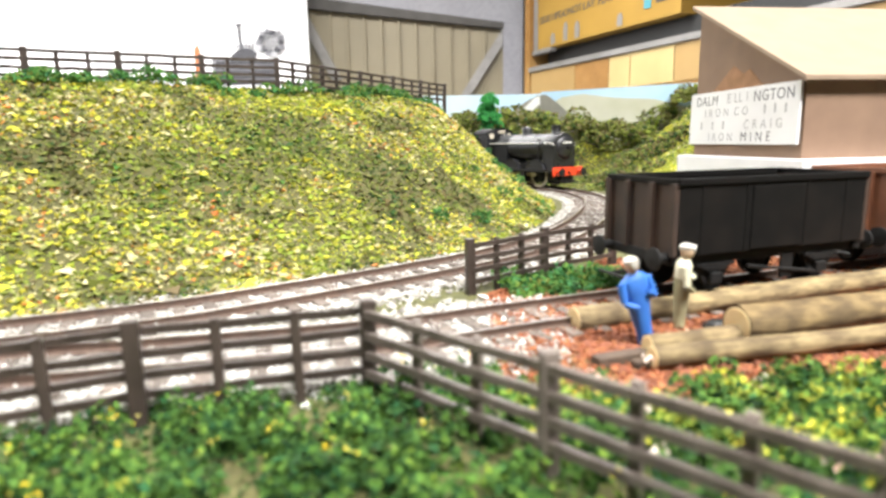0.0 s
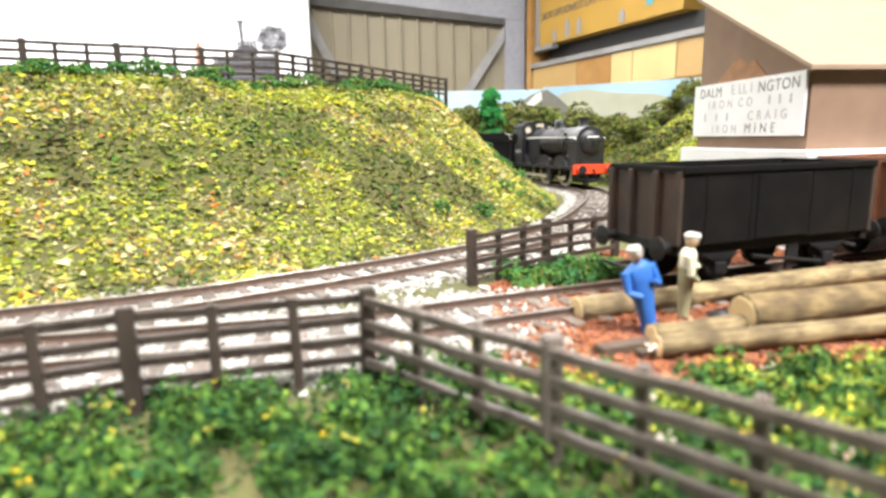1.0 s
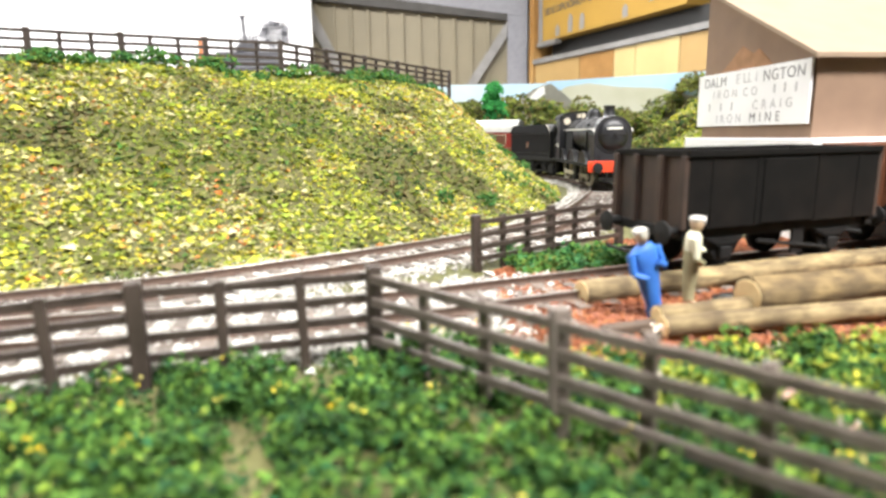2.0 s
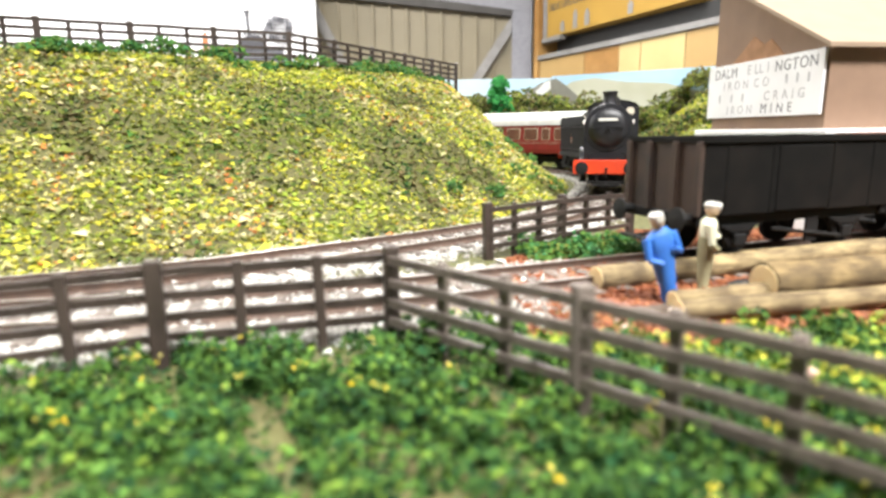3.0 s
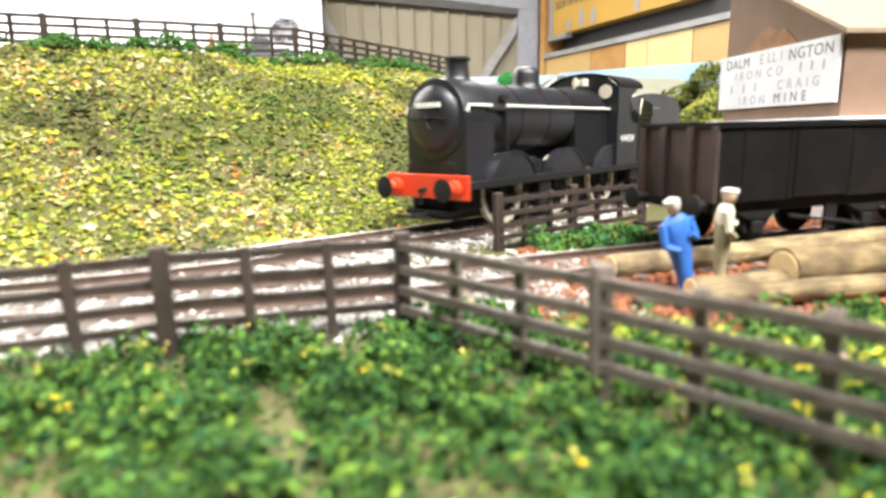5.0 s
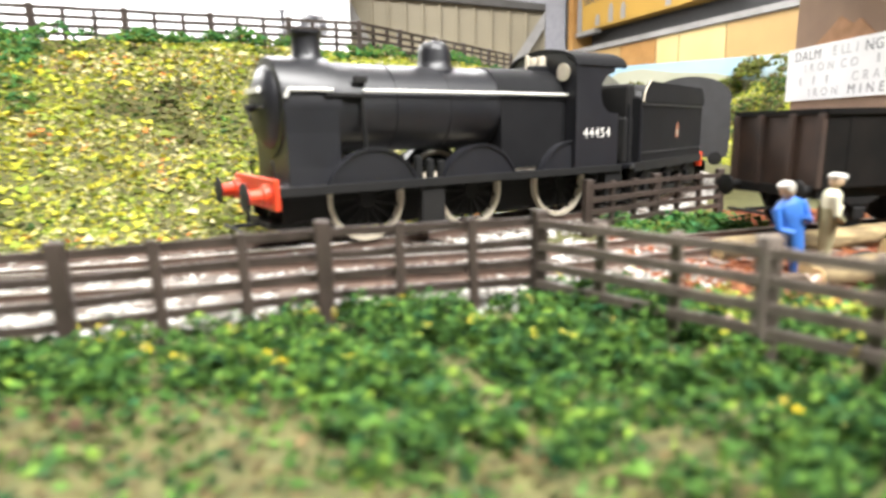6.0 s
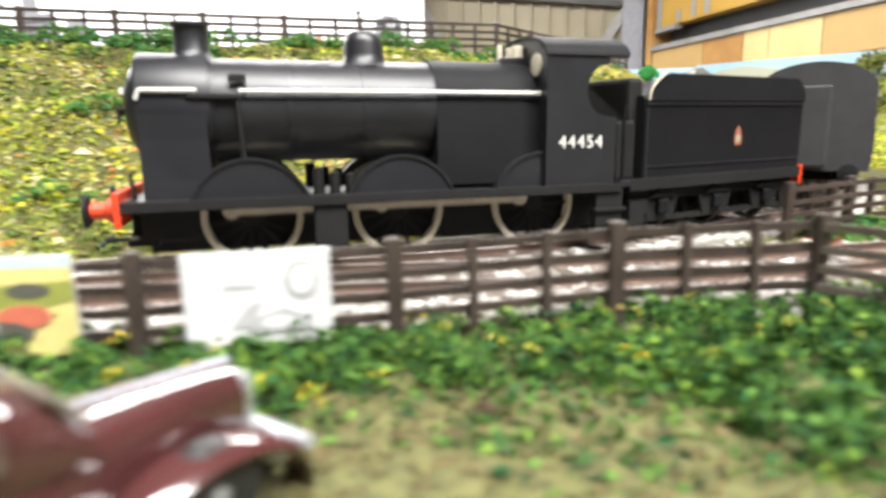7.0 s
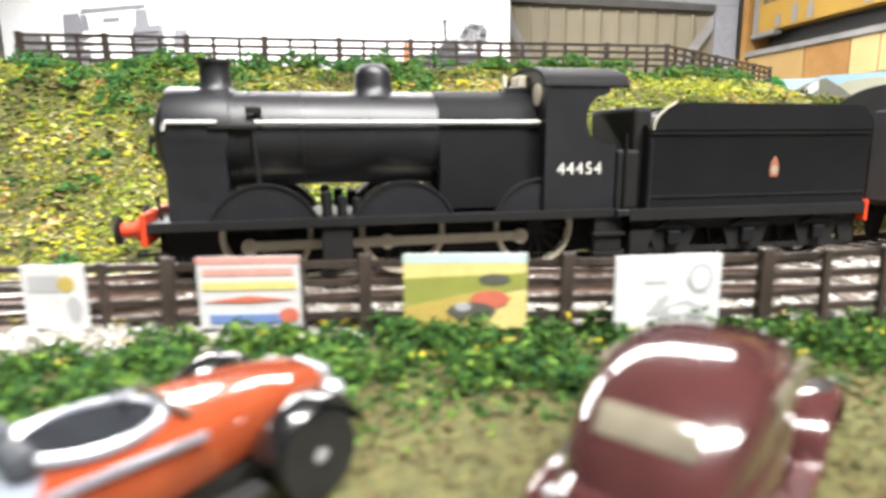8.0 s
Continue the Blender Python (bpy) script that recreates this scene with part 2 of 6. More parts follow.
M_TYREG = mat("black_enamel", (0.012, 0.012, 0.013), (0.008, 0.008, 0.009), 300, 0.2, bump=0.0, coat=0.8)
M_PANE = mat("olive_grey_pane", (0.2, 0.18, 0.135), (0.13, 0.115, 0.09), 160, 0.15, bump=0.0, coat=0.6)
M_TONNEAU = mat("tonneau_grey", (0.22, 0.245, 0.285), (0.17, 0.19, 0.225), 200, 0.3, bump=0.02, coat=0.4)
M_COCKPIT = mat("cockpit_dark", (0.02, 0.022, 0.027), (0.012, 0.013, 0.016), 300, 0.9, bump=0.05, spec=0.05)
M_GREYSEAT = mat("seat_grey", (0.05, 0.056, 0.066), (0.032, 0.036, 0.043), 300, 0.6, bump=0.05)
M_SILVER = mat("silver_paint", (0.6, 0.62, 0.66), (0.5, 0.52, 0.56), 300, 0.25, metal=0.5, bump=0.0)
M_CREAM = mat("cream_panel", (0.36, 0.32, 0.23), (0.25, 0.22, 0.16), 300, 0.3, bump=0.0)
M_SKIN = mat("figure_buff", (0.55, 0.4, 0.27), (0.5, 0.36, 0.24), 300, 0.6, bump=0.02)
M_CAP = mat("figure_cap", (0.55, 0.53, 0.48), (0.45, 0.43, 0.4), 300, 0.6, bump=0.02)
M_SKYB = mat("painted_sky", (0.34, 0.55, 0.74), (0.52, 0.66, 0.76), 9, 0.8, bump=0.0, dirt=(0.7, 0.74, 0.74), dirt_scale=7, dirt_amount=0.7)
M_MIST = mat("painted_mist_hill", (0.42, 0.42, 0.3), (0.52, 0.52, 0.42), 22, 0.8, bump=0.0, dirt=(0.7, 0.7, 0.62), dirt_scale=12)
M_PEAK = mat("painted_peak", (0.2, 0.2, 0.17), (0.28, 0.27, 0.23), 40, 0.8, bump=0.0)
M_SNOW = mat("painted_pale_rock", (0.72, 0.72, 0.7), (0.6, 0.6, 0.57), 60, 0.8, bump=0.0)
M_TREE = crumb_mat("tree_green_foam", stops((0.03, 0.22, 0.05), (0.05, 0.3, 0.07), (0.02, 0.14, 0.04)), stops((0.06, 0.33, 0.08), (0.03, 0.2, 0.05)), 60.0)
M_TRUNK = mat("twig_brown", (0.1, 0.07, 0.045), (0.06, 0.04, 0.03), 600, 0.9)
M_LAMPW = mat("lamp_white", (0.8, 0.8, 0.78), (0.75, 0.75, 0.73), 20, 0.5)

# ---- building helpers (millimetres) ----


def part(name, bm, material, parent=None, label="", smooth=False):
    """Links a bmesh, laid out in millimetres, as one mesh object."""
    bmesh.ops.scale(bm, vec=(U, U, U), verts=bm.verts)
    me = bpy.data.meshes.new(name)
    bmesh.ops.recalc_face_normals(bm, faces=bm.faces)
    bm.to_mesh(me)
    bm.free()
    for m in material if isinstance(material, (list, tuple)) else (material,):
        me.materials.append(m)
    if smooth:
        me.shade_smooth()
        me.set_sharp_from_angle(angle=radians(38))
    ob = new(name, me)
    ob.parent = parent
    return tagged(ob, label)


def thing(name, label, category, group="", kind=""):
    return tagged(new(name), label, category, group, kind)


def place(ob, x, y, z, turn=0, rx=0, ry=0):
    ob.matrix_world = pose(x * U, y * U, z * U, rx, ry, turn)
    return ob


def box(bm, x0, y0, z0, x1, y1, z1, bevel=0.0, m=None):
    r = bmesh.ops.create_cube(bm, size=1)
    vs = r["verts"]
    bmesh.ops.transform(bm, matrix=Matrix.LocRotScale(((x0 + x1) / 2, (y0 + y1) / 2, (z0 + z1) / 2), None, (abs(x1 - x0), abs(y1 - y0), abs(z1 - z0))), verts=vs)
    if bevel:
        es = list({e for v in vs for e in v.link_edges})
        vs = list({v for f in bmesh.ops.bevel(bm, geom=es, offset=bevel, segments=2, affect="EDGES", profile=0.5)["faces"] for v in f.verts} | {v for v in vs if v.is_valid})
    if m is not None:
        bmesh.ops.transform(bm, matrix=m, verts=vs)
    return bm


def rod(bm, a, b, r, r2=None, seg=12):
    a, b = Vector(a), Vector(b)
    d = b - a
    m = Matrix.Translation((a + b) / 2) @ d.to_track_quat("Z", "Y").to_matrix().to_4x4()
    bmesh.ops.create_cone(bm, cap_ends=True, segments=seg, radius1=r, radius2=r if r2 is None else r2, depth=d.length, matrix=m)
    return bm


def ball(bm, c, r, sx=1, sy=1, sz=1, seg=12):
    bmesh.ops.create_uvsphere(bm, u_segments=seg, v_segments=max(6, seg // 2), radius=r, matrix=Matrix.LocRotScale(c, None, (sx, sy, sz)))
    return bm


def prism(bm, pts, a, b, axis="y"):
    """A flat outline pushed from a to b along an axis; the outline runs over the other two axes in order."""
    def at(p, k):
        return {"x": (k, p[0], p[1]), "y": (p[0], k, p[1]), "z": (p[0], p[1], k)}[axis]
    f0 = [bm.verts.new(at(p, a)) for p in pts]
    f1 = [bm.verts.new(at(p, b)) for p in pts]
    bm.faces.new(f0)
    bm.faces.new(list(reversed(f1)))
    n = len(pts)
    for i in range(n):
        bm.faces.new((f0[i], f1[i], f1[(i + 1) % n], f0[(i + 1) % n]))
    return bm


def loft(bm, rings, close=True, caps=True):
    vs = [[bm.verts.new(p) for p in ring] for ring in rings]
    n = len(vs[0])
    for a, b in zip(vs, vs[1:]):
        for i in range(n if close else n - 1):
            bm.faces.new((a[i], a[(i + 1) % n], b[(i + 1) % n], b[i]))
    if caps:
        bm.faces.new(vs[0])
        bm.faces.new(list(reversed(vs[-1])))
    return bm


def lathe(bm, prof, axis_pos, seg=20, axis="z", ring_only=False):
    """Turns a profile of (radius, height) round an axis through axis_pos."""
    rings = []
    for r, h in prof:
        ring = []
        for i in range(seg):
            a = 2 * math.pi * i / seg
            c, s = r * math.cos(a), r * math.sin(a)
            p = {"z": (c, s, h), "x": (h, c, s), "y": (c, h, s)}[axis]
            ring.append(tuple(p[k] + axis_pos[k] for k in range(3)))
        rings.append(ring)
    if ring_only:
        rings.append(rings[0])
    loft(bm, rings, caps=not ring_only)
    if ring_only:
        bmesh.ops.remove_doubles(bm, verts=bm.verts, dist=1e-4)
    return bm


def arc_pts(cx, cz, r, a0, a1, n):
    return [(cx + r * math.cos(radians(a0 + (a1 - a0) * i / n)), cz + r * math.sin(radians(a0 + (a1 - a0) * i / n))) for i in range(n + 1)]


BM = bmesh.new

# ---- the line of the track ----
ROUTE = [(-900, 640), (-600, 672), (-300, 692), (-150, 695), (-60, 690), (0, 674), (45, 652), (80, 623), (103, 588), (117, 548), (125, 510), (127, 470), (120, 428), (107, 385), (92, 344), (75, 308), (57, 279), (40, 258), (21, 240), (-1, 222),
         (-27, 203), (-48, 188), (-78, 172), (-118, 153), (-150, 137), (-182, 119), (-215, 100), (-260, 74), (-330, 32), (-430, -30), (-520, -85)]
SIDING = [(-330, 14), (-260, 57), (-215, 83), (-182, 101), (-150, 118), (-118, 132), (-78, 145), (-47, 152), (-20, 158), (10, 166), (34, 176), (70, 190), (104, 203), (150, 221), (200, 240), (262, 264)]
RAIL_TOP, RAIL_TOP2 = 3.4, 3.2


def smooth_line(pts, step):
    pts = [Vector((*p, 0)) for p in pts]
    ext = [2 * pts[0] - pts[1], *pts, 2 * pts[-1] - pts[-2]]
    fine = []
    for i in range(1, len(ext) - 2):
        p0, p1, p2, p3 = ext[i - 1:i + 3]
        for k in range(24):
            u = k / 24
            fine.append(0.5 * (2 * p1 + (p2 - p0) * u + (2 * p0 - 5 * p1 + 4 * p2 - p3) * u * u + (3 * p1 - p0 - 3 * p2 + p3) * u ** 3))
    fine.append(pts[-1])
    a = np.array([(v.x, v.y) for v in fine])
    for _ in range(30):
        a[1:-1] = 0.25 * a[:-2] + 0.5 * a[1:-1] + 0.25 * a[2:]
    s = np.concatenate([[0], np.cumsum(np.hypot(*np.diff(a, axis=0).T))])
    q = np.arange(0, s[-1], step)
    return np.stack([np.interp(q, s, a[:, 0]), np.interp(q, s, a[:, 1])], 1)


LINE, LINE2 = smooth_line(ROUTE, 2.0), smooth_line(SIDING, 2.0)


def on_line(line, s):
    i = np.arange(len(line)) * 2.0
    return Vector((float(np.interp(s, i, line[:, 0])), float(np.interp(s, i, line[:, 1])), 0))


def nearest_s(line, x, y):
    return 2.0 * int(np.argmin((line[:, 0] - x) ** 2 + (line[:, 1] - y) ** 2))


GRIDS = {}


def away(line, x, y):
    """Distance from points to a line, in millimetres."""
    x, y = np.asarray(x, float), np.asarray(y, float)
    key = (len(line), float(line[0][0]), float(line[-1][1]))
    if key not in GRIDS:
        gx, gy = np.meshgrid(np.arange(-760, 760, 4.0), np.arange(-300, 960, 4.0))
        d = np.full(gx.shape, 1e9)
        for px, py in line[::2]:
            d = np.minimum(d, (gx - px) ** 2 + (gy - py) ** 2)
        GRIDS[key] = np.sqrt(d)
    g = GRIDS[key]
    u, v = np.clip((x + 760) / 4, 0, g.shape[1] - 1.001), np.clip((y + 300) / 4, 0, g.shape[0] - 1.001)
    i, j = u.astype(int), v.astype(int)
    u, v = u - i, v - j
    return (g[j, i] * (1 - u) + g[j, i + 1] * u) * (1 - v) + (g[j + 1, i] * (1 - u) + g[j + 1, i + 1] * u) * v


def rise(x):
    """The line climbs a little towards its left end."""
    k = np.clip((-50 - np.asarray(x, float)) / 120, 0, 1)
    return 1.3 * k * k * (3 - 2 * k)


# ---- the lie of the land ----
FOOT = np.array([(-620, -110), (-430, 4), (-330, 64), (-260, 106), (-215, 130), (-182, 147), (-150, 162), (-118, 177), (-96, 187), (-72, 193), (-46, 208), (-18, 234), (19, 269), (43, 301), (67, 347), (82, 385), (92, 430), (97, 475), (95, 512), (87, 548), (72, 585), (46, 618), (5, 642), (-60, 656), (-150, 660), (-620, 640)])
CREST = [(-372, 212), (-272, 264), (-171.6, 315.3), (-71, 366.8), (19, 531)]


def inside_hill(x, y):
    res = np.zeros(np.shape(x), bool)
    n = len(FOOT)
    for i in range(n):
        (x0, y0), (x1, y1) = FOOT[i], FOOT[(i + 1) % n]
        if y0 != y1:
            res ^= ((y0 > y) != (y1 > y)) & (x < (x1 - x0) * (y - y0) / (y1 - y0) + x0)
    return res


FOOTLINE = smooth_line([tuple(p) for p in FOOT], 2.0)


def bumps(x, y, scale, seed):
    r = np.random.RandomState(seed)
    z = 0
    for k in range(9):
        a, f, p = r.uniform(0, 2 * math.pi), (0.6 + 0.9 * r.rand()) / scale, r.uniform(0, 6.28)
        z = z + np.sin((x * math.cos(a) + y * math.sin(a)) * f * 2 * math.pi + p)
    return z / 9


def land(x, y):
    x, y = np.asarray(x, float), np.asarray(y, float)
    base = 0.7 * bumps(x, y, 60, 3) - 0.8
    bed = np.minimum(away(LINE, x, y), away(LINE2, x, y) + 1)
    k = np.clip((26 - bed) / 9, 0, 1)
    base = base * (1 - k) + (0.45 + rise(x)) * k * k * (3 - 2 * k)
    d = np.where(inside_hill(x, y), away(FOOTLINE, x, y), 0)
    u = np.clip(d / (142 - 44 * np.clip((x + 70) / 80, 0, 1)), 0, 1)
    hill = 74 * (0.42 * u + 0.58 * u * u * (3 - 2 * u)) + np.clip(d / 40, 0, 1) * (2.6 * bumps(x, y, 48, 5) + 1.6 * bumps(x, y, 19, 6))
    base = np.where(d > 0, np.maximum(base * np.clip(1 - d / 12, 0, 1) + hill, base), base)
    # the second bank beyond the line
    e = np.clip((x - 156 - 0.1 * (y - 480)) / 120, 0, 1) * np.clip((y - 330) / 80, 0, 1)
    base = base + 74 * e * (0.6 + 0.4 * e) + 3 * np.clip(e * 4, 0, 1) * bumps(x, y, 40, 8)
    f = np.clip((y - 722) / 55, 0, 1)
    base = base + 52 * f * f * (3 - 2 * f) * (1 - np.clip(e * 2, 0, 1))
    return base


def sheet(name, x0, x1, y0, y1, step, material, kind="structure", label="", category=""):
    nx, ny = int((x1 - x0) / step) + 1, int((y1 - y0) / step) + 1
    xs, ys = np.linspace(x0, x1, nx), np.linspace(y0, y1, ny)
    gx, gy = np.meshgrid(xs, ys)
    gz = land(gx, gy)
    v = np.stack([gx.ravel(), gy.ravel(), gz.ravel()], 1) * U
    i = np.arange(nx * ny).reshape(ny, nx)
    f = np.stack([i[:-1, :-1].ravel(), i[:-1, 1:].ravel(), i[1:, 1:].ravel(), i[1:, :-1].ravel()], 1)
    me = bpy.data.meshes.new(name)
    me.from_pydata(v.tolist(), [], f.tolist())
    me.materials.append(material)
    me.shade_smooth()
    return tagged(new(name, me), label, category, "", kind)


def crumbs(name, pts, size, material, label, category, seed=1, flat=0.6, parent=None, leafy=False, solid=False):
    """Thousands of small uneven crumbs, each its own island, as one stuff."""
    r = np.random.RandomState(seed)
    n = len(pts)
    if leafy:
        base = np.array([(1.2, 0, 0.25), (0, 0.75, 0), (-1.1, 0, 0.3), (0, -0.75, 0)], float)
        tri = np.array([(0, 1, 2), (0, 2, 3)])
    elif solid:
        base = np.array([(1, 0, -0.4), (-0.6, 0.9, -0.4), (-0.6, -0.9, -0.4), (0, 0, 0.9)], float)
        tri = np.array([(0, 1, 3), (1, 2, 3), (2, 0, 3), (1, 0, 2)])
    else:
        base = np.array([(1, 0, -0.4), (-0.6, 0.9, -0.4), (-0.6, -0.9, -0.4), (0, 0, 0.9), (0.15, 0.1, -0.9)], float)
        tri = np.array([(0, 1, 3), (1, 2, 3), (2, 0, 3), (1, 0, 4), (2, 1, 4), (0, 2, 4)])
    nv = len(base)
    v = np.repeat(base[None], n, 0) * r.uniform(0.6, 1.3, (n, nv, 1))
    q = r.normal(size=(n, 4))
    q /= np.linalg.norm(q, axis=1)[:, None]
    w, x, y, z = q.T
    rot = np.stack([1 - 2 * (y * y + z * z), 2 * (x * y - z * w), 2 * (x * z + y * w), 2 * (x * y + z * w), 1 - 2 * (x * x + z * z), 2 * (y * z - x * w), 2 * (x * z - y * w), 2 * (y * z + x * w), 1 - 2 * (x * x + y * y)], 1).reshape(n, 3, 3)
    v = np.einsum("nij,nkj->nki", rot, v)
    v[:, :, 2] *= flat
    s = np.asarray(size) * r.uniform(0.6, 1.4, n)
    v = (v * s[:, None, None] + np.asarray(pts)[:, None, :]) * U
    f = (tri[None] + nv * np.arange(n)[:, None, None]).reshape(-1, 3)
    me = bpy.data.meshes.new(name)
    me.from_pydata(v.reshape(-1, 3).tolist(), [], f.tolist())
    me.materials.append(material)
    ob = new(name, me)
    ob.parent = parent
    return tagged(ob, label, "" if parent else category, "", "stuff")


def scatter(n, x0, x1, y0, y1, seed, keep, lift=0.0, jitter=0.5):
    r = np.random.RandomState(seed)
    x, y = r.uniform(x0, x1, n), r.uniform(y0, y1, n)
    k = keep(x, y, r.rand(n))
    x, y = x[k], y[k]
    return np.stack([x, y, land(x, y) + lift + jitter * r.normal(size=len(x))], 1)


def tufts(centres, per, spread, height, seed):
    """Crumbs heaped into tufts round the centres."""
    r = np.random.RandomState(seed)
    out = []
    for (x, y, z), k in zip(centres, np.resize(per, len(centres))):
        a = r.normal(size=(k, 3))
        a /= np.linalg.norm(a, axis=1)[:, None]
        a *= r.uniform(0.55, 1.0, (k, 1)) ** 0.5
        sc = r.uniform(0.6, 1.3)
        out.append(np.stack([x + a[:, 0] * spread * sc, y + a[:, 1] * spread * sc, z + np.abs(a[:, 2]) * height * sc], 1))
    return np.concatenate(out)


# ---- room ----
def slab(name, x0, y0, z0, x1, y1, z1, material, label="", category="", kind="structure"):
    ob = part(name, box(BM(), x0, y0, z0, x1, y1, z1), material)
    return tagged(ob, label, category, "", kind)


slab("floor", -3500, -1700, -960, 2300, 3300, -920, M_FLOOR, "grey concrete garage floor", "floor")
# unseen ceiling and side walls, darkened to hold down the fill light
slab("ceiling", -3500, -1700, 1300, 2300, 3300, 1340, M_SHED, "dark grey unseen garage ceiling", "ceiling")
slab("wall_south", -3500, -1740, -920, 2300, -1700, 1300, M_SHED, "dark grey unseen garage wall", "wall")
slab("wall_west", -3540, -1700, -920, -3500, 3300, 1300, M_SHED, "dark grey unseen garage wall", "wall")
slab("wall_east", 2300, -1700, -920, 2340, 3300, 1300, M_SHED, "dark grey unseen garage wall", "wall")
slab("wall_north", -3500, 3300, -920, 2300, 3340, 1300, M_WALL, "white painted garage wall", "wall")


def strip_light(x, y, z, length, power, turn):
    t = thing("ceiling_light", "white strip light hung unseen below the garage ceiling", "ceiling light", "strip lights")
    box_m = box(BM(), -length * 500, -30, 12, length * 500, 30, 50, 4)
    part("housing", box_m, M_LAMPW, t)
    for s in (-1, 1):
        part("hanger", rod(BM(), (s * length * 380, 0, 50), (s * length * 380, 0, 1300 - z * 1000), 3), M_GREYM, t)
    place(t, x * 1000, y * 1000, z * 1000, turn)


# the third fixture just houses the lamp added for the display board
for lamp_row in LAMPS:
    strip_light(*lamp_row)

# layout table
table = thing("baseboard_table", "plywood layout table on timber legs carrying the scenery", "table")
part("tabletop", box(BM(), -700, -240, -40, 680, 900, -6), M_WOODSH, table)
for lx in (-670, 630):
    for ly in (-210, 870):
        part("leg", box(BM(), lx - 25, ly - 25, -920, lx + 25, ly + 25, -40), M_WOODSH, table)

sheet("ground", -690, 640, -230, 880, 5.0, M_EARTH, "structure", "earth-coloured modelled ground with banks and track bed", "ground")

# ---- garage end: sheet-steel door, white boards, shelves ----
door = thing("door_1", "tan ribbed steel garage door with grey diagonal braces", "garage door", "", "structure")
DX0, DX1, DY, DZ0 = -640, 282, 2875, -919


def door_top(x):
    return 690 + (560 - 690) * (x - DX0) / (DX1 - DX0)


bm = BM()
prism(bm, [(DX0, DZ0), (DX1, DZ0), (DX1, door_top(DX1)), (DX0, door_top(DX0))], DY, DY + 20)
part("door_sheet", bm, M_TANPANEL, door)
for i in range(12):
    x = DX0 + 60 + i * 78
    part("rib", box(BM(), x - 7, DY - 12, DZ0, x + 7, DY, door_top(x) - 30, 3), M_TANPANEL, door)
bm = BM()
prism(bm, [(DX0 - 10, door_top(DX0) - 45), (DX1, door_top(DX1) - 22), (DX1, door_top(DX1) + 5), (DX0 - 10, door_top(DX0) + 5)], DY - 40, DY - 14)
part("top_rail", bm, M_DARKGAP, door)
bm = BM()
prism(bm, [(-640, 600), (-610, 640), (-455, 330), (-500, 330)], DY - 34, DY - 14)
part("brace", bm, M_GREYM, door)
bm = BM()
prism(bm, [(282, 540), (282, 470), (100, 200), (55, 200)], DY - 34, DY - 14)
part("brace", bm, M_GREYM, door)
slab("trim", 284, 2840, -919, 372, 2900, 1300, M_POST, "white painted door post", "door post")
bm = BM()
prism(bm, [(-660, 698), (372, 552), (372, 900), (-660, 1100)], 2836, 2872)
tagged(part("trim_lintel", bm, M_POST), "white painted lintel board over the door", "lintel", "", "structure")


def flat(name, c):
    return mat(name, c, tuple(v * 0.85 for v in c), 500, 0.6, bump=0.0)


white_board = thing("display_board", "large white display board with faint grey vehicle pictures", "display board")
part("panel", box(BM(), -3480, 2700, -919, -566, 2716, 1150, 2), M_PAPER, white_board)


def picture_part(pts, z0=2695, name="picture", material=M_INK):
    bm_ = BM()
    prism(bm_, pts, z0, z0 + 3)
    return part(name, bm_, material, white_board)


# traction engine print
picture_part([(-905, 400), (-800, 404), (-790, 430), (-806, 446), (-838, 452), (-870, 446), (-900, 424)])
picture_part([(-862, 446), (-852, 446), (-856, 540), (-846, 552), (-878, 552), (-868, 540)])
for k in range(6):
    picture_part([(-880 + 14 * k, 448 + 3 * (k % 3)), (-872 + 14 * k, 448), (-870 + 14 * k, 470 + 9 * (k % 2)), (-878 + 14 * k, 468)], 2693, material=M_INKF)
for k in range(14):
    a0, rr_ = k * 0.4488, 44 + 7 * (k % 3)
    x_, z_ = -728 + rr_ * math.cos(a0), 474 + rr_ * 0.9 * math.sin(a0)
    picture_part([(x_ - 15, z_ - 9), (x_ + 12, z_ - 12), (x_ + 16, z_ + 7), (x_ - 9, z_ + 12)], 2692 - 0.2 * k, material=(M_INK, M_INKF, M_INKP)[k % 3])
for i in range(9):
    picture_part([(-778 + 9 * (i % 3), 436 + i * 9), (-682 - 8 * (i % 4), 438 + i * 9), (-684, 442 + i * 9), (-770, 441 + i * 9)], 2688, material=M_INKF if i % 2 else M_INK)
picture_part([(-987, 300), (-712, 300), (-712, 404), (-987, 408)], material=M_INKF)
for i in range(5):
    picture_part([(-985 + 4 * i, 306 + i * 20), (-716, 306 + i * 20), (-716, 319 + i * 20), (-985 + 4 * i, 319 + i * 20)], 2691)
# flat orange strip on the board stands in for an orange post
picture_part([(-1062, 330), (-1038, 330), (-1036, 440), (-1046, 472), (-1060, 450)], material=flat("orange_post", (0.5, 0.17, 0.06)))
# lorry print
LX, LZ = -2700, 560
for x0, z0, x1, z1 in ((-330, -40, -200, 150), (-200, 150, 230, 168), (-210, 60, -150, 140), (-60, 95, 60, 115), (150, 60, 240, 140), (-330, -120, 560, -96), (120, -90, 330, 60), (-320, -96, -150, -50), (380, -60, 480, 30), (-700, -80, -420, 20), (-640, 20, -480, 60)):
    picture_part([(LX + x0, LZ + z0), (LX + x1, LZ + z0), (LX + x1 - 12, LZ + z1), (LX + x0 + 12, LZ + z1)], 2691, material=M_INKF)
for x0 in (130, -320):
    for i in range(4):
        picture_part([(LX + x0, LZ - 84 + i * 34), (LX + x0 + 170, LZ - 84 + i * 34), (LX + x0 + 160, LZ - 72 + i * 34), (LX + x0 + 8, LZ - 72 + i * 34)], 2687)

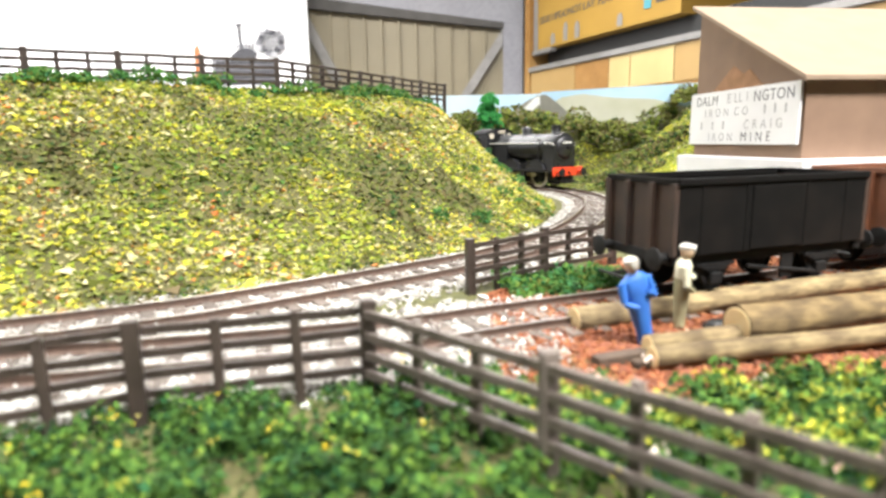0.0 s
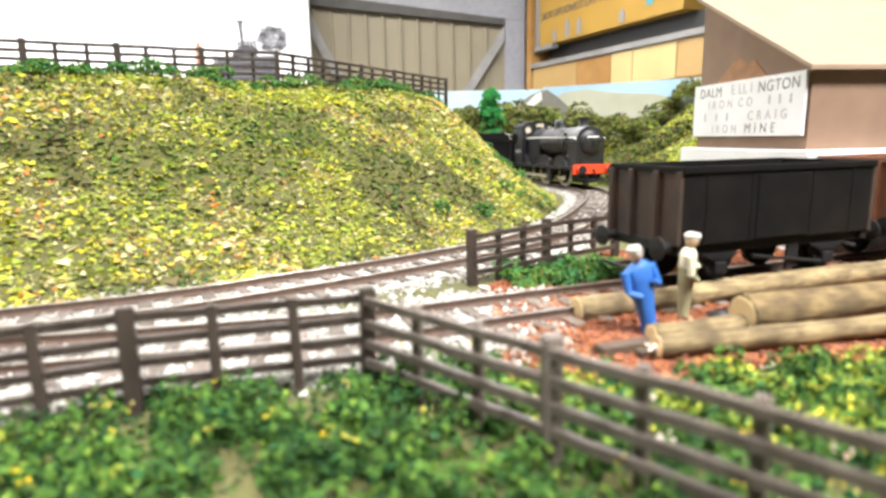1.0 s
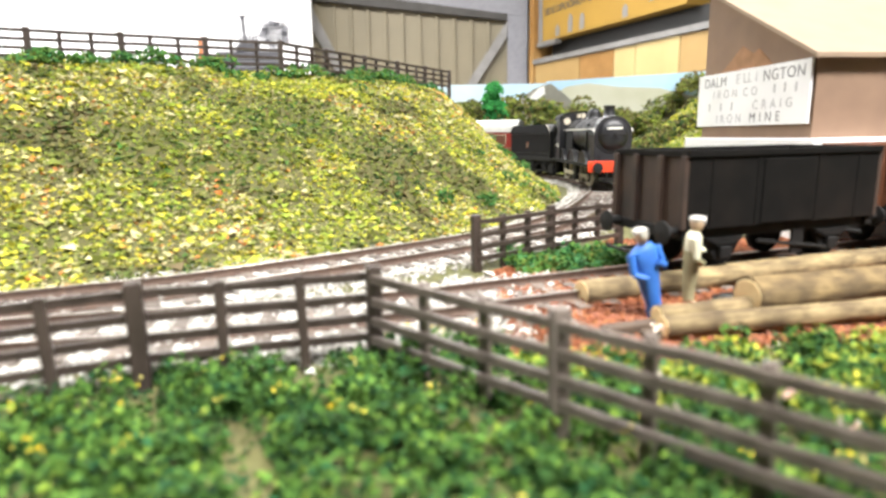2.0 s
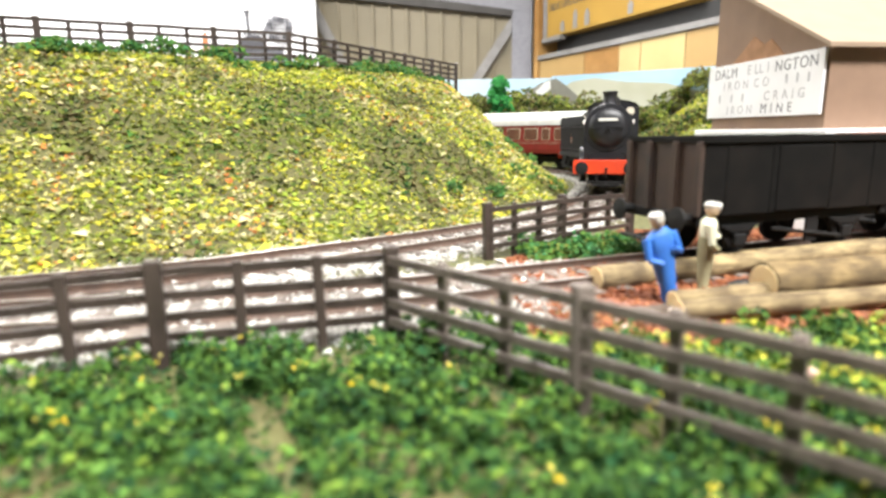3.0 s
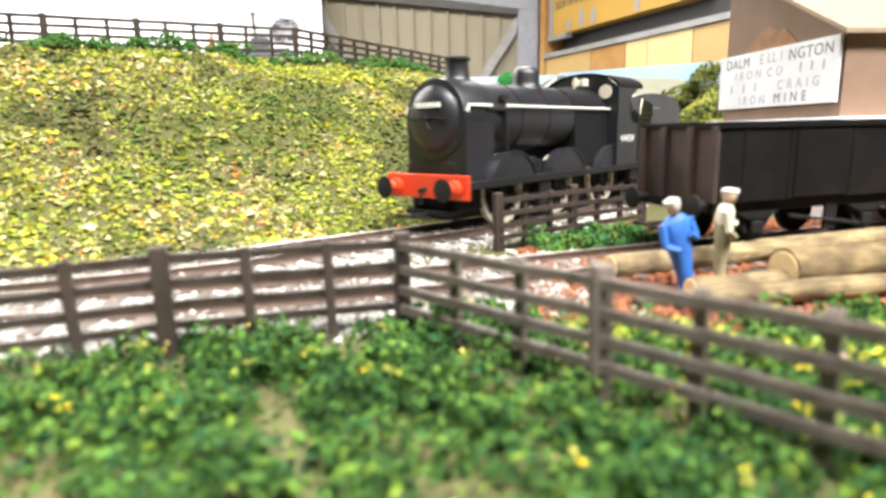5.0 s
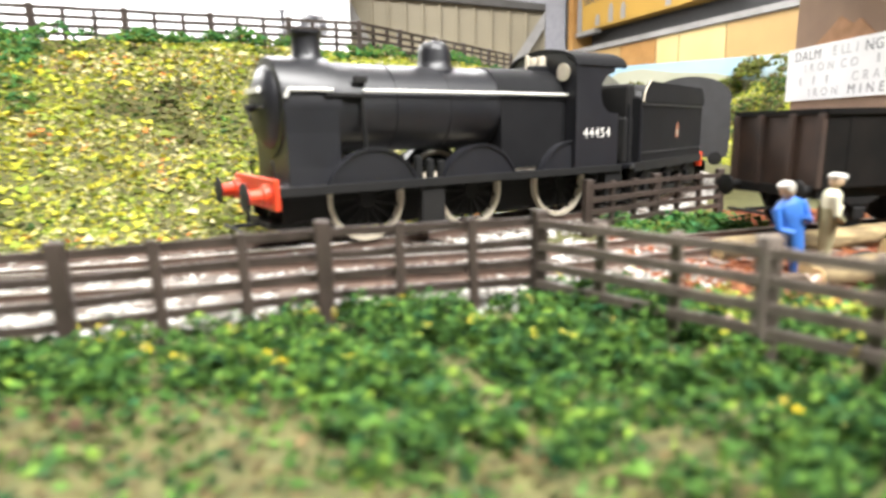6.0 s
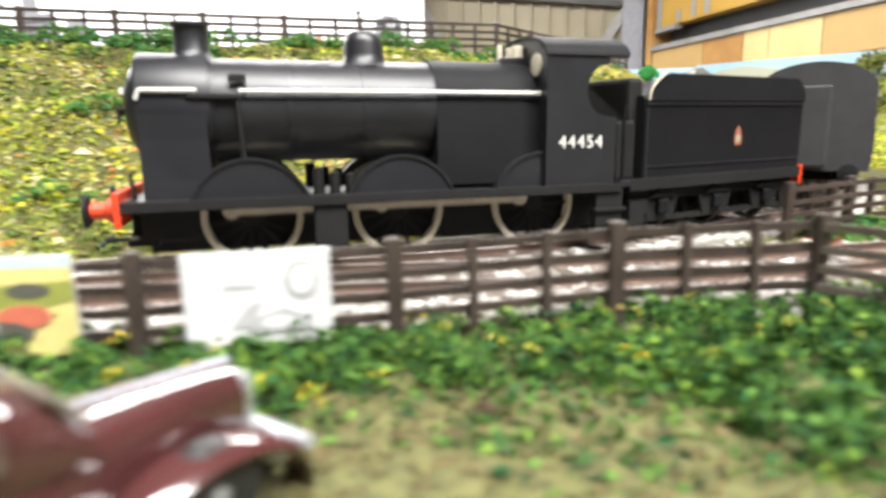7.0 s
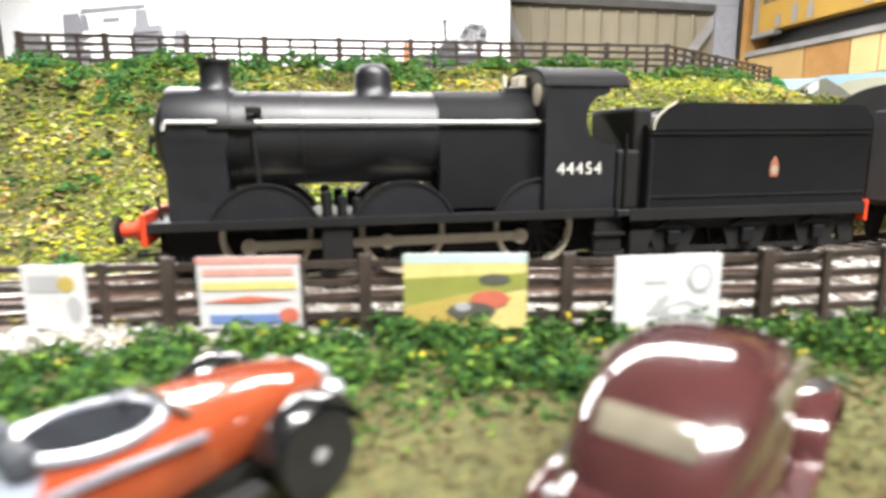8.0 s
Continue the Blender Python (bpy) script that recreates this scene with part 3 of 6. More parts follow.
# shelf along the side wall with its carton; u runs along the front towards the viewer, v back to the wall
SH = Vector((372, 2590))
SHU, SHV = Vector((0.412, -0.911)), Vector((0.911, 0.412))
SH_TURN = math.degrees(math.atan2(SHU.y, SHU.x))


def shelf_bar(name, u0, u1, v0, v1, z0, z1, material, parent, label=""):
    c = [SH + SHU * u + SHV * v for u, v in ((u0, v0), (u1, v0), (u1, v1), (u0, v1))]
    return part(name, prism(BM(), [tuple(p) for p in c], z0, z1, "z"), material, parent, label)


shelf = thing("wall_shelf", "yellowish wooden shelf unit along the garage side wall", "shelf")
shelf_bar("side_panel", -34, 0, -6, 500, -919, 1290, M_WOODSH, shelf)
shelf_bar("side_panel", 1642, 1676, -6, 500, -919, 1290, M_WOODSH, shelf)
shelf_bar("shelf_board", 0, 1640, -10, 500, 318, 336, M_GREYM, shelf, "dull shelf board with worn front edge")
shelf_bar("shelf_board", 0, 1640, 30, 500, 150, 172, M_WOODSH, shelf)
u_ = 6
for w, m in ((300, M_PALEW), (190, M_WOODSH), (106, M_PALEWW), (190, M_PALEWW), (260, M_PALEW), (240, M_WOODSH), (300, M_PALEW)):
    shelf_bar("front_board", u_ + 2, u_ + w - 2, 0, 18, 208, 316, m, shelf)
    u_ += w
shelf_bar("lower_rail", 0, 1640, 4, 26, 150, 207, M_WOODSH, shelf)
shelf_bar("upper_rail", 0, 1640, 0, 24, 700, 740, M_WOODSH, shelf)
tagged(shelf_bar("wall_side", -34, 1676, 504, 530, -919, 1298, M_SHED, None), "grey boarded side wall behind the shelf", "wall", "", "structure")
carton = thing("carton", "large yellow-brown cardboard carton with printed handling marks", "carton")
shelf_bar("carton_body", 14, 800, 8, 420, 402, 690, M_YBOX, carton)
# made-up black block stands in for the shaded gap below the carton
gap_filler = thing("tray", "black block painting the shaded gap under a carton", "tray")
shelf_bar("gap_shade_block", 40, 1500, 60, 430, 337, 400, M_COAL, gap_filler)
bm = BM()
bx = [SH + SHU * 10 + SHV * 2, SH + SHU * 150 - SHV * 4]
prism(bm, [tuple(bx[0]), tuple(bx[1]), tuple(bx[1] + SHV * 30), tuple(bx[0] + SHV * 30)], 384, 400, "z")
part("front_lip", bm, M_GREYM, gap_filler, "grey front lip")


def lettering(body, size, material, parent, m, name="lettering", extrude=0.15, space=1.0):
    cu = bpy.data.curves.new(name, "FONT")
    cu.body, cu.size, cu.align_x, cu.align_y, cu.extrude, cu.space_character = body, size * U, "CENTER", "CENTER", extrude * U, space
    cu.materials.append(material)
    tmp = new(name, cu)
    dg = bpy.context.evaluated_depsgraph_get()
    me = bpy.data.meshes.new_from_object(tmp.evaluated_get(dg))
    bpy.data.objects.remove(tmp)
    ob = new(name, me)
    ob.parent = parent
    ob.matrix_local = m
    return ob


def on_carton(u, z, lift=1.5):
    p = SH + SHU * u + SHV * (8 - lift)
    return pose(p.x * U, p.y * U, z * U, 90, 0, SH_TURN)


for word, u in (("SIDE", 95), ("UP", 163), ("DO", 218), ("NOT", 288), ("LAY", 370), ("FLAT", 462)):
    lettering(word, 38, M_DARKGAP, carton, on_carton(u, 510), extrude=0.8)
for u, ph in ((150, 40), (232, 66), (304, 56), (536, 40)):
    ob = part("arrow_mark", prism(BM(), [(-13, 0), (13, 0), (13, ph * 0.7), (5, ph), (-5, ph), (-13, ph * 0.7)], -1, 1), M_GREYM, carton, "grey printed arrow")
    ob.matrix_local = on_carton(u, 410) @ pose(0, 0, 0, -90, 0, 0)
ob = part("tape", prism(BM(), [(0, 0), (30, 0), (24, 286), (0, 286)], -1, 1), M_GREYM, carton, "grey tape down the corner")
ob.matrix_local = on_carton(15, 403) @ pose(0, 0, 0, -90, 0, 0)
ob = part("printed_strip", prism(BM(), [(0, 0), (30, 0), (30, 240), (0, 240)], -1, 1), mat("print_teal", (0.08, 0.3, 0.36), (0.06, 0.24, 0.3), 30, 0.6, bump=0.0), carton, "blue printed strip")
ob.matrix_local = on_carton(648, 440) @ pose(0, 0, 0, -90, 0, 0)
for k in range(5):
    ob = part("print_bar", prism(BM(), [(0, 0), (60, 0), (60, 12), (0, 12)], -1, 1), M_DARKGAP, carton)
    ob.matrix_local = on_carton(700, 450 + 30 * k) @ pose(0, 0, 0, -90, 0, 0)

# ---- painted backdrop ----
backdrop = tagged(new("backdrop"), "painted scenic backscene board with pale sky and misty hills", "backscene", "", "structure")
part("sky_board", box(BM(), -700, 870, -6, 150, 878, 106), M_SKYB, backdrop)
bm = BM()
prism(bm, [(150, 870), (660, 560), (664, 567), (152, 878)], -6, 108.5, "z")
part("sky_board", bm, M_SKYB, backdrop)


def wing_paint(name, pts, lift, material):
    """Painted shapes on the wing of the backscene; outline in distance along it and height."""
    bm_ = BM()
    prism(bm_, pts, -lift, -lift + 1.0)
    ob_ = part(name, bm_, material, backdrop)
    ob_.matrix_local = pose(0.15, 0.87, 0, 0, 0, math.degrees(math.atan2(-310, 510)))


wing_paint("misty_hill", [(0, 0), (0, 84), (30, 100), (60, 103), (100, 96), (150, 92), (190, 80), (240, 86), (320, 78), (420, 84), (560, 80), (560, 0)], 1.4, M_MIST)
bm = BM()
prism(bm, [(60, 0), (84, 62), (112, 84), (132, 98), (146, 104), (149, 104), (149, 0)], 867, 869)
part("rock_peak", bm, M_PEAK, backdrop)
wing_paint("rock_peak", [(0, 0), (0, 104), (8, 105), (26, 92), (44, 76), (58, 62), (58, 0)], 2.8, M_PEAK)
bm = BM()
prism(bm, [(126, 86), (140, 100), (147, 103), (148, 92), (138, 84)], 864.5, 866.6)
part("pale_face", bm, M_SNOW, backdrop)

# ---- track ----


def track(line, top, name, label, s0, s1):
    t = thing(name, label, "railway track", "", "structure")
    n = len(line)
    lift = rise(line[:, 0])
    tang = np.gradient(line, axis=0)
    tang /= np.linalg.norm(tang, axis=1)[:, None]
    nor = np.stack([-tang[:, 1], tang[:, 0]], 1)
    for side in (-1, 1):
        for nm, prof, m in (("rail", [(-0.9, -2.4), (0.9, -2.4), (0.9, -2.0), (0.3, -1.7), (0.3, -0.7), (0.5, -0.5), (0.5, -0.12), (-0.5, -0.12), (-0.5, -0.5), (-0.3, -0.7), (-0.3, -1.7), (-0.9, -2.0)], M_RAIL), ("rail_head", [(-0.46, -0.12), (0.46, -0.12), (0.4, 0), (-0.4, 0)], M_RAILTOP)):
            rings = []
            for i in range(0, n, 2):
                c = line[i] + nor[i] * side * 8.7
                rings.append([(c[0] + nor[i][0] * a, c[1] + nor[i][1] * a, top + lift[i] + b) for a, b in prof])
            part(nm, loft(BM(), rings), m, t)
    me = None
    for s in np.arange(s0, s1, 8.6):
        i = min(int(s / 2), n - 1)
        if me is None:
            ob = part("sleeper", box(BM(), -1.7, -15.5, -4.2, 1.7, 15.5, -2.0, 0.2), M_SLEEPER, t)
            me = ob.data
        else:
            ob = new("sleeper", me)
            ob.parent = t
        ob.matrix_local = pose(line[i][0] * U, line[i][1] * U, (top + lift[i]) * U, 0, 0, math.degrees(math.atan2(tang[i][1], tang[i][0])) + random.uniform(-1.5, 1.5))
    return t


# ---- post and rail fences ----


def fence(name, label, posts, rails_z, post_h, sink, shared=False, stuff_m=M_FENCE):
    """posts: (x, y, top) of the stout posts; two thin posts between each pair."""
    t = thing(name, label, "fence", "post and rail fences")
    pts = [Vector(p) for p in posts]
    for p in pts[1 if shared else 0:]:
        bm_ = box(BM(), -1.35, -1.2, -post_h - sink, 1.35, 1.2, 0, 0.3)
        ob = part("post", bm_, stuff_m, t)
        ob.matrix_local = pose(p.x * U, p.y * U, p.z * U, random.uniform(-2, 2), random.uniform(-2, 2), 20 + random.uniform(-8, 8))
    for a, b in zip(pts, pts[1:]):
        d = b - a
        turn = math.degrees(math.atan2(d.y, d.x))
        for k in (1 / 3, 2 / 3):
            q = a.lerp(b, k)
            ob = part("thin_post", box(BM(), -0.85, -0.7, -post_h - sink, 0.85, 0.7, -0.9, 0.2), stuff_m, t)
            ob.matrix_local = pose(q.x * U, q.y * U, q.z * U, random.uniform(-1.5, 1.5), random.uniform(-1.5, 1.5), turn)
        for rz in rails_z:
            bm_ = BM()
            h = 0.72
            off = Vector((-d.y, d.x, 0)).normalized() * -0.9
            rings = []
            for k in range(7):
                q = a.lerp(b, k / 6) + off
                sag = random.uniform(-0.12, 0.12)
                n_ = Vector((-d.y, d.x, 0)).normalized() * 0.5
                rings.append([tuple(q + n_ + Vector((0, 0, rz - h + sag))), tuple(q + n_ + Vector((0, 0, rz + h + sag))), tuple(q - n_ + Vector((0, 0, rz + h + sag))), tuple(q - n_ + Vector((0, 0, rz - h + sag)))])
            part("rail", loft(bm_, rings), stuff_m, t)
    return t


FENCE_L = [(5.5, 137.3, 17.6), (-31.5, 126.8, 17.6), (-67.5, 112.2, 17.0), (-105.5, 101.5, 16.4), (-145.4, 92.5, 16.2), (-183, 80, 16.2), (-221, 68, 16.2), (-259, 55, 16.2), (-297, 42, 16.2)]
FENCE_R = [(5.5, 137.3, 17.4), (33.3, 111.1, 17.4), (61, 85, 17.4), (89, 59, 17.4), (117, 33, 17.4)]
RAILS = (-2.2, -6.1, -9.8, -13.2)
fence("lineside_fence", "dark brown four-rail fence beside the railway line", FENCE_L, RAILS, 17, 3)
# field fence takes the lit copy of the fence plastic
fence("field_fence", "grey-brown four-rail fence edging the green field, coloured in its lit tone", FENCE_R, RAILS, 17, 3, True, M_FENCE_LIT)
fence("boundary_fence", "dark brown four-rail fence between line and siding", [(26.4, 209, 16.6), (52, 230, 16.6), (80, 250, 16.4)], RAILS, 17, 3)


def hill_posts():
    out = []
    for a, b in zip(CREST, CREST[1:]):
        a, b = Vector(a), Vector(b)
        n = max(1, round((b - a).length / 38))
        out += [a.lerp(b, k / n) for k in range(n)]
    out.append(Vector(CREST[-1]))
    return [(p.x, p.y, 90.5) for p in out]


HILL_POSTS = hill_posts()
fence("hilltop_fence", "brown four-rail fence along the top of the bank", HILL_POSTS, (-1.6, -5.4, -9.2, -12.8), 17, 9)

# ---- locomotive: x ahead, y to its left, z up from the rail; the origin midway between the end axles ----
AXLES = (33.0, 1.0, -33.0)
WHEEL_R = 10.6


def wheel_part(name, r, spokes, parent, side, tyre=M_STEEL):
    """A spoked wheel, its face towards +y * side, its axle through its own origin."""
    w = part(name, lathe(BM(), [(r - 1.4, -1.0), (r - 0.1, -1.0), (r, -0.2), (r, 0.9), (r - 1.0, 1.0), (r - 1.4, 0.4)], (0, 0, 0), 32, "y", True), tyre, parent, "bright steel-rimmed wheel", True)
    bm_ = BM()
    lathe(bm_, [(0.2, -0.7), (2.3, -0.7), (2.3, 1.1), (0.2, 1.2)], (0, 0, 0), 16, "y")
    for k in range(spokes):
        a = 2 * math.pi * k / spokes
        rod(bm_, (2 * math.cos(a), 0, 2 * math.sin(a)), ((r - 1.2) * math.cos(a), 0, (r - 1.2) * math.sin(a)), 0.55, 0.45, 6)
    part("spokes", bm_, M_BLACK2, w)
    return w


loco = thing("steam_locomotive", "satin black six-wheeled model steam locomotive with red buffer beam", "locomotive")


def boiler_parts():
    n = 32
    bm_ = BM()
    rings = []
    for x, r in ((39.8, 11.0), (-8, 11.2)):
        rings.append([(x, r * math.cos(2 * math.pi * i / n), 33 + r * math.sin(2 * math.pi * i / n)) for i in range(n)])
    part("boiler", loft(bm_, rings), M_BLACK, loco, "", True)
    bm_ = BM()
    prof = [(0.4, 57.0), (3, 56.9), (6.5, 56.3), (9, 55.0), (9.6, 54.0), (11.6, 53.8), (11.9, 53.2), (11.9, 39.8), (11.0, 41.4)]
    lathe(bm_, prof, (0, 0, 33), n, "x")
    part("smokebox", bm_, M_BLACK, loco, "", True)
    bm_ = BM()
    prism(bm_, [(-11.9, 15.0), (11.9, 15.0), (11.7, 19), (11.6, 27), (11.8, 32), (-11.8, 32), (-11.6, 27), (-11.7, 19)], 40.6, 53.4, "x")
    part("smokebox_saddle", bm_, M_BLACK, loco)
    bm_ = BM()
    rod(bm_, (56.4, -7.5, 33), (57.0, 7.5, 33), 0.35, None, 6)
    rod(bm_, (56.8, 0, 33), (58.8, 0, 33), 0.9, None, 8)
    rod(bm_, (58.4, 0, 33), (58.4, 2, 30.2), 0.3, None, 6)
    part("smokebox_door_handle", bm_, M_BLACK2, loco)
    part("number_plate", box(BM(), 56.2, -4.6, 36.2, 57.3, 4.6, 37.5, 0.1), M_WHITE, loco, "pale plate on the smokebox door")
    # chimney, dome, safety valves
    bm_ = BM()
    lathe(bm_, [(5.6, 43.0), (4.2, 44.3), (3.6, 45.5), (3.35, 49.4), (3.5, 50.0), (3.9, 50.3), (3.9, 51.0), (2.8, 51.2), (2.5, 47)], (43.2, 0, 0), 24)
    part("chimney", bm_, M_BLACK, loco, "", True)
    bm_ = BM()
    lathe(bm_, [(6.4, 42.6), (5.0, 44), (4.6, 45.6), (4.5, 48), (4.0, 49.6), (2.6, 50.6), (0.3, 51)], (6.4, 0, 0), 24)
    part("dome", bm_, M_BLACK, loco, "", True)
    bm_ = BM()
    box(bm_, -34.5, -3.6, 43.6, -27, 3.6, 45.6, 0.3)
    part("valve_seat", bm_, M_BLACK, loco)
    for y in (-1.8, 1.8):
        part("safety_valve", lathe(BM(), [(1.5, 45), (1.5, 48.2), (1.2, 48.4), (1.0, 46.5)], (-31.5, y, 0), 12), M_STEEL, loco, "dull steel safety valve")
    part("whistle", lathe(BM(), [(0.7, 44), (0.7, 48.6), (0.3, 48.8)], (-27.5, 0, 0), 10), M_STEEL, loco, "steel whistle")
    # firebox with flat flanks
    top = [(11.4 * math.cos(radians(a)), 33.2 + 11.4 * math.sin(radians(a))) for a in range(0, 181, 12)]
    bm_ = BM()
    prism(bm_, [(11.6, 16), *top, (-11.6, 16)], -37, -8, "x")
    part("firebox", bm_, M_MATT, loco, "matt black firebox", True)
    for x in (39.4, 24, 8, -7.6):
        part("boiler_band", lathe(BM(), [(11.05, x - 0.4), (11.32, x - 0.35), (11.32, x + 0.35), (11.05, x + 0.4)], (0, 0, 33), 32, "x"), M_BLACK, loco, "", True)
    for s in (-1, 1):
        bm_ = BM()
        rod(bm_, (34, s * 11.7, 36.6), (-37, s * 12.1, 36.6), 0.42, None, 8)
        for x in (33, 14, -6, -24):
            rod(bm_, (x, s * 10.4, 36.4), (x, s * 12.0, 36.6), 0.35, None, 6)
        part("handrail", bm_, M_WHITE, loco, "pale handrail along the boiler")
        bm_ = BM()
        rod(bm_, (52.5, s * 12.1, 36.6), (42, s * 12.1, 36.6), 0.42, None, 8)
        rod(bm_, (52.5, s * 12.1, 36.6), (53.2, s * 11.9, 34.8), 0.42, None, 8)
        part("handrail", bm_, M_WHITE, loco, "pale handrail along the smokebox")
        bm_ = BM()
        box(bm_, 34, s * 10.3, 35.0, 44, s * 12.3, 36.0, 0.2)
        box(bm_, 32.5, s * 10, 38.5, 36, s * 11.2, 40, 0.2)
        rod(bm_, (34.5, s * 11.5, 35.5), (33.5, s * 11.8, 16), 0.5, None, 8)
        part("ejector_pipe", bm_, M_BLACK2, loco)
        # sandbox pipes and lubricator between splashers
        bm_ = BM()
        for x, h in ((19, 20.5), (15.5, 19.5), (12, 19)):
            lathe(bm_, [(1.2, 14.8), (1.2, h), (0.4, h + 0.4)], (x, s * 11, 0), 10)
        part("lubricator", bm_, M_BLACK2, loco)


boiler_parts()


def platework():
    bm_ = BM()
    prism(bm_, [(57.5, 14.0), (57.5, 15), (-53.5, 15), (-53.5, 14.0)], -15.8, 15.8)
    part("running_plate", bm_, M_BLACK, loco)
    for s in (-1, 1):
        bm_ = BM()
        box(bm_, -53.5, s * 15.3, 13.1, 57.5, s * 15.9, 15.2, 0.1)
        part("valance", bm_, M_BLACK2, loco)
        for x in AXLES:
            bm_ = BM()
            pts = arc_pts(x, 10.6, 12.3, 21, 159, 18)
            prism(bm_, pts, s * 10.4, s * 14.2)
            part("splasher", bm_, M_BLACK, loco, "", True)
            bm_ = BM()
            outer, inner = arc_pts(x, 10.6, 12.7, 20, 160, 18), arc_pts(x, 10.6, 12.1, 160, 20, 18)
            prism(bm_, outer + inner, s * 14.0, s * 14.6)
            part("splasher_rim", bm_, M_BLACK, loco, "", True)
        bm_ = BM()
        box(bm_, 13.5, s * 12.6, 3.6, 20.5, s * 15.2, 13.6, 0.3)
        box(bm_, 13, s * 12.6, 3.2, 21, s * 16.2, 4, 0.1)
        part("step", bm_, M_BLACK2, loco)
        bm_ = BM()
        box(bm_, -54.5, s * 12.6, 4.2, -47, s * 15.2, 13.6, 0.3)
        box(bm_, -55, s * 12.6, 3.4, -46.5, s * 16.2, 4.2, 0.1)
        box(bm_, -55, s * 12.6, 8.4, -46.5, s * 16.0, 9.2, 0.1)
        part("cab_step", bm_, M_BLACK2, loco)
        # inside frames and springs
        bm_ = BM()
        prism(bm_, [(57, 13.4), (57, 7.5), (51, 5), (40, 8), (26, 7.2), (8, 8), (-6, 7.2), (-26, 8), (-40, 7.2), (-53, 9), (-53, 13.4)], s * 5.4, s * 6.4)
        part("frame", bm_, M_BLACK2, loco)
        # buffers
        bm_ = BM()
        lathe(bm_, [(2.6, 58.3), (2.4, 60.0), (1.7, 60.3), (1.6, 63.2)], (0, s * 11.6, 13.4), 16, "x")
        b_ = part("buffer_shank", bm_, M_ORANGE, loco, "red buffer shank", True)
        part("buffer_head", lathe(BM(), [(1.2, 63), (3.2, 63.6), (3.3, 64.1), (0.3, 64.5)], (0, s * 11.6, 13.4), 18, "x"), M_BLACK2, b_, "black buffer head", True)
        bm_ = BM()
        rod(bm_, (55.6, s * 9, 15), (56.2, s * 9, 20), 0.35, None, 6)
        rod(bm_, (56.2, s * 9, 20), (55.6, s * 9 - s * 2.4, 20.6), 0.35, None, 6)
        part("lamp_iron", bm_, M_BLACK2, loco)
    part("buffer_beam", box(BM(), 57.3, -16.2, 10.2, 58.5, 16.2, 17.2, 0.25), M_ORANGE, loco, "bright red buffer beam")
    bm_ = BM()
    rod(bm_, (58, 0, 13), (61, 0, 12.6), 0.7, None, 8)
    rod(bm_, (60.7, 0, 12.8), (60.7, 0, 8.4), 0.45, None, 8)
    rod(bm_, (58.4, -4.5, 10.6), (59.4, -4.5, 4.8), 0.4, None, 8)
    part("coupling_hook", bm_, M_BLACK2, loco)
    bm_ = BM()
    box(bm_, 52, -9, 5.2, 58, 9, 6.6, 0.2)
    rod(bm_, (57, 0, 5.6), (64, 0, 5.6), 0.5, None, 6)
    rod(bm_, (64, -7, 5.2), (64, 7, 5.2), 0.45, None, 6)
    part("tension_lock_coupling", bm_, M_BLACK2, loco)
    bm_ = BM()
    box(bm_, -52, -6.6, 3.4, 54, 6.6, 14, 0.5)
    part("chassis_block", bm_, M_BLACK2, loco)
    bm_ = BM()
    box(bm_, -46, -7.2, 3, -10, 7.2, 16, 0.4)
    part("ashpan", bm_, M_BLACK2, loco)
    bm_ = BM()
    box(bm_, 42, -9, 6, 55, 9, 14, 0.6)
    part("cylinder_block", bm_, M_BLACK2, loco)


platework()


def cab():
    for s in (-1, 1):
        # side sheet with a rounded cutaway at the back
        cut = [(-55.2, 31.0), (-52.5, 31.2), *[(-51.6 + 5.4 * math.cos(radians(a)) - 1.0, 37.2 + 6 * math.sin(radians(a))) for a in range(-72, 78, 15)], (-53, 43.4), (-53, 45.2)]
        bm_ = BM()
        prism(bm_, [(-37.2, 15), (-37.2, 45.2), *reversed(cut), (-55.2, 15)], s * 14.8, s * 15.4)
        side = part("cab_side", bm_, M_BLACK, loco)
        num = lettering("44454", 4.2, M_WHITE, side, pose(-0.0458, s * 15.46 * U, 0.0252, 90, 0, 180 if s > 0 else 0), "running_number", 0.04, 1.15)
        num.data.name = "running_number"
        part("cab_beading", box(BM(), -37.6, s * 14.6, 15, -36.6, s * 15.6, 45, 0.1), M_BLACK, loco)
    roofp = [(15.8 * math.sin(radians(a)) * 1.0, 45.0 + 5.6 * math.cos(radians(a))) for a in range(-90, 91, 10)]
    inner = [(15.2 * math.sin(radians(a)), 44.6 + 5.2 * math.cos(radians(a))) for a in range(90, -91, -10)]
    bm_ = BM()
    prism(bm_, roofp + inner, -58, -36.2, "x")
    part("cab_roof", bm_, M_MATT, loco, "", True)
    bm_ = BM()
    prism(bm_, [(-15, 15), (15, 15), (15, 45), (10, 48.6), (0, 50), (-10, 48.6), (-15, 45)], -37.4, -36.6, "x")
    part("cab_front", bm_, M_BLACK, loco)
    for s in (-1, 1):
        part("spectacle_rim", lathe(BM(), [(2.0, -36.6), (2.6, -36.6), (2.6, -36.0), (2.0, -36.0)], (0, s * 10.2, 43.2), 16, "x"), M_STEEL, loco)


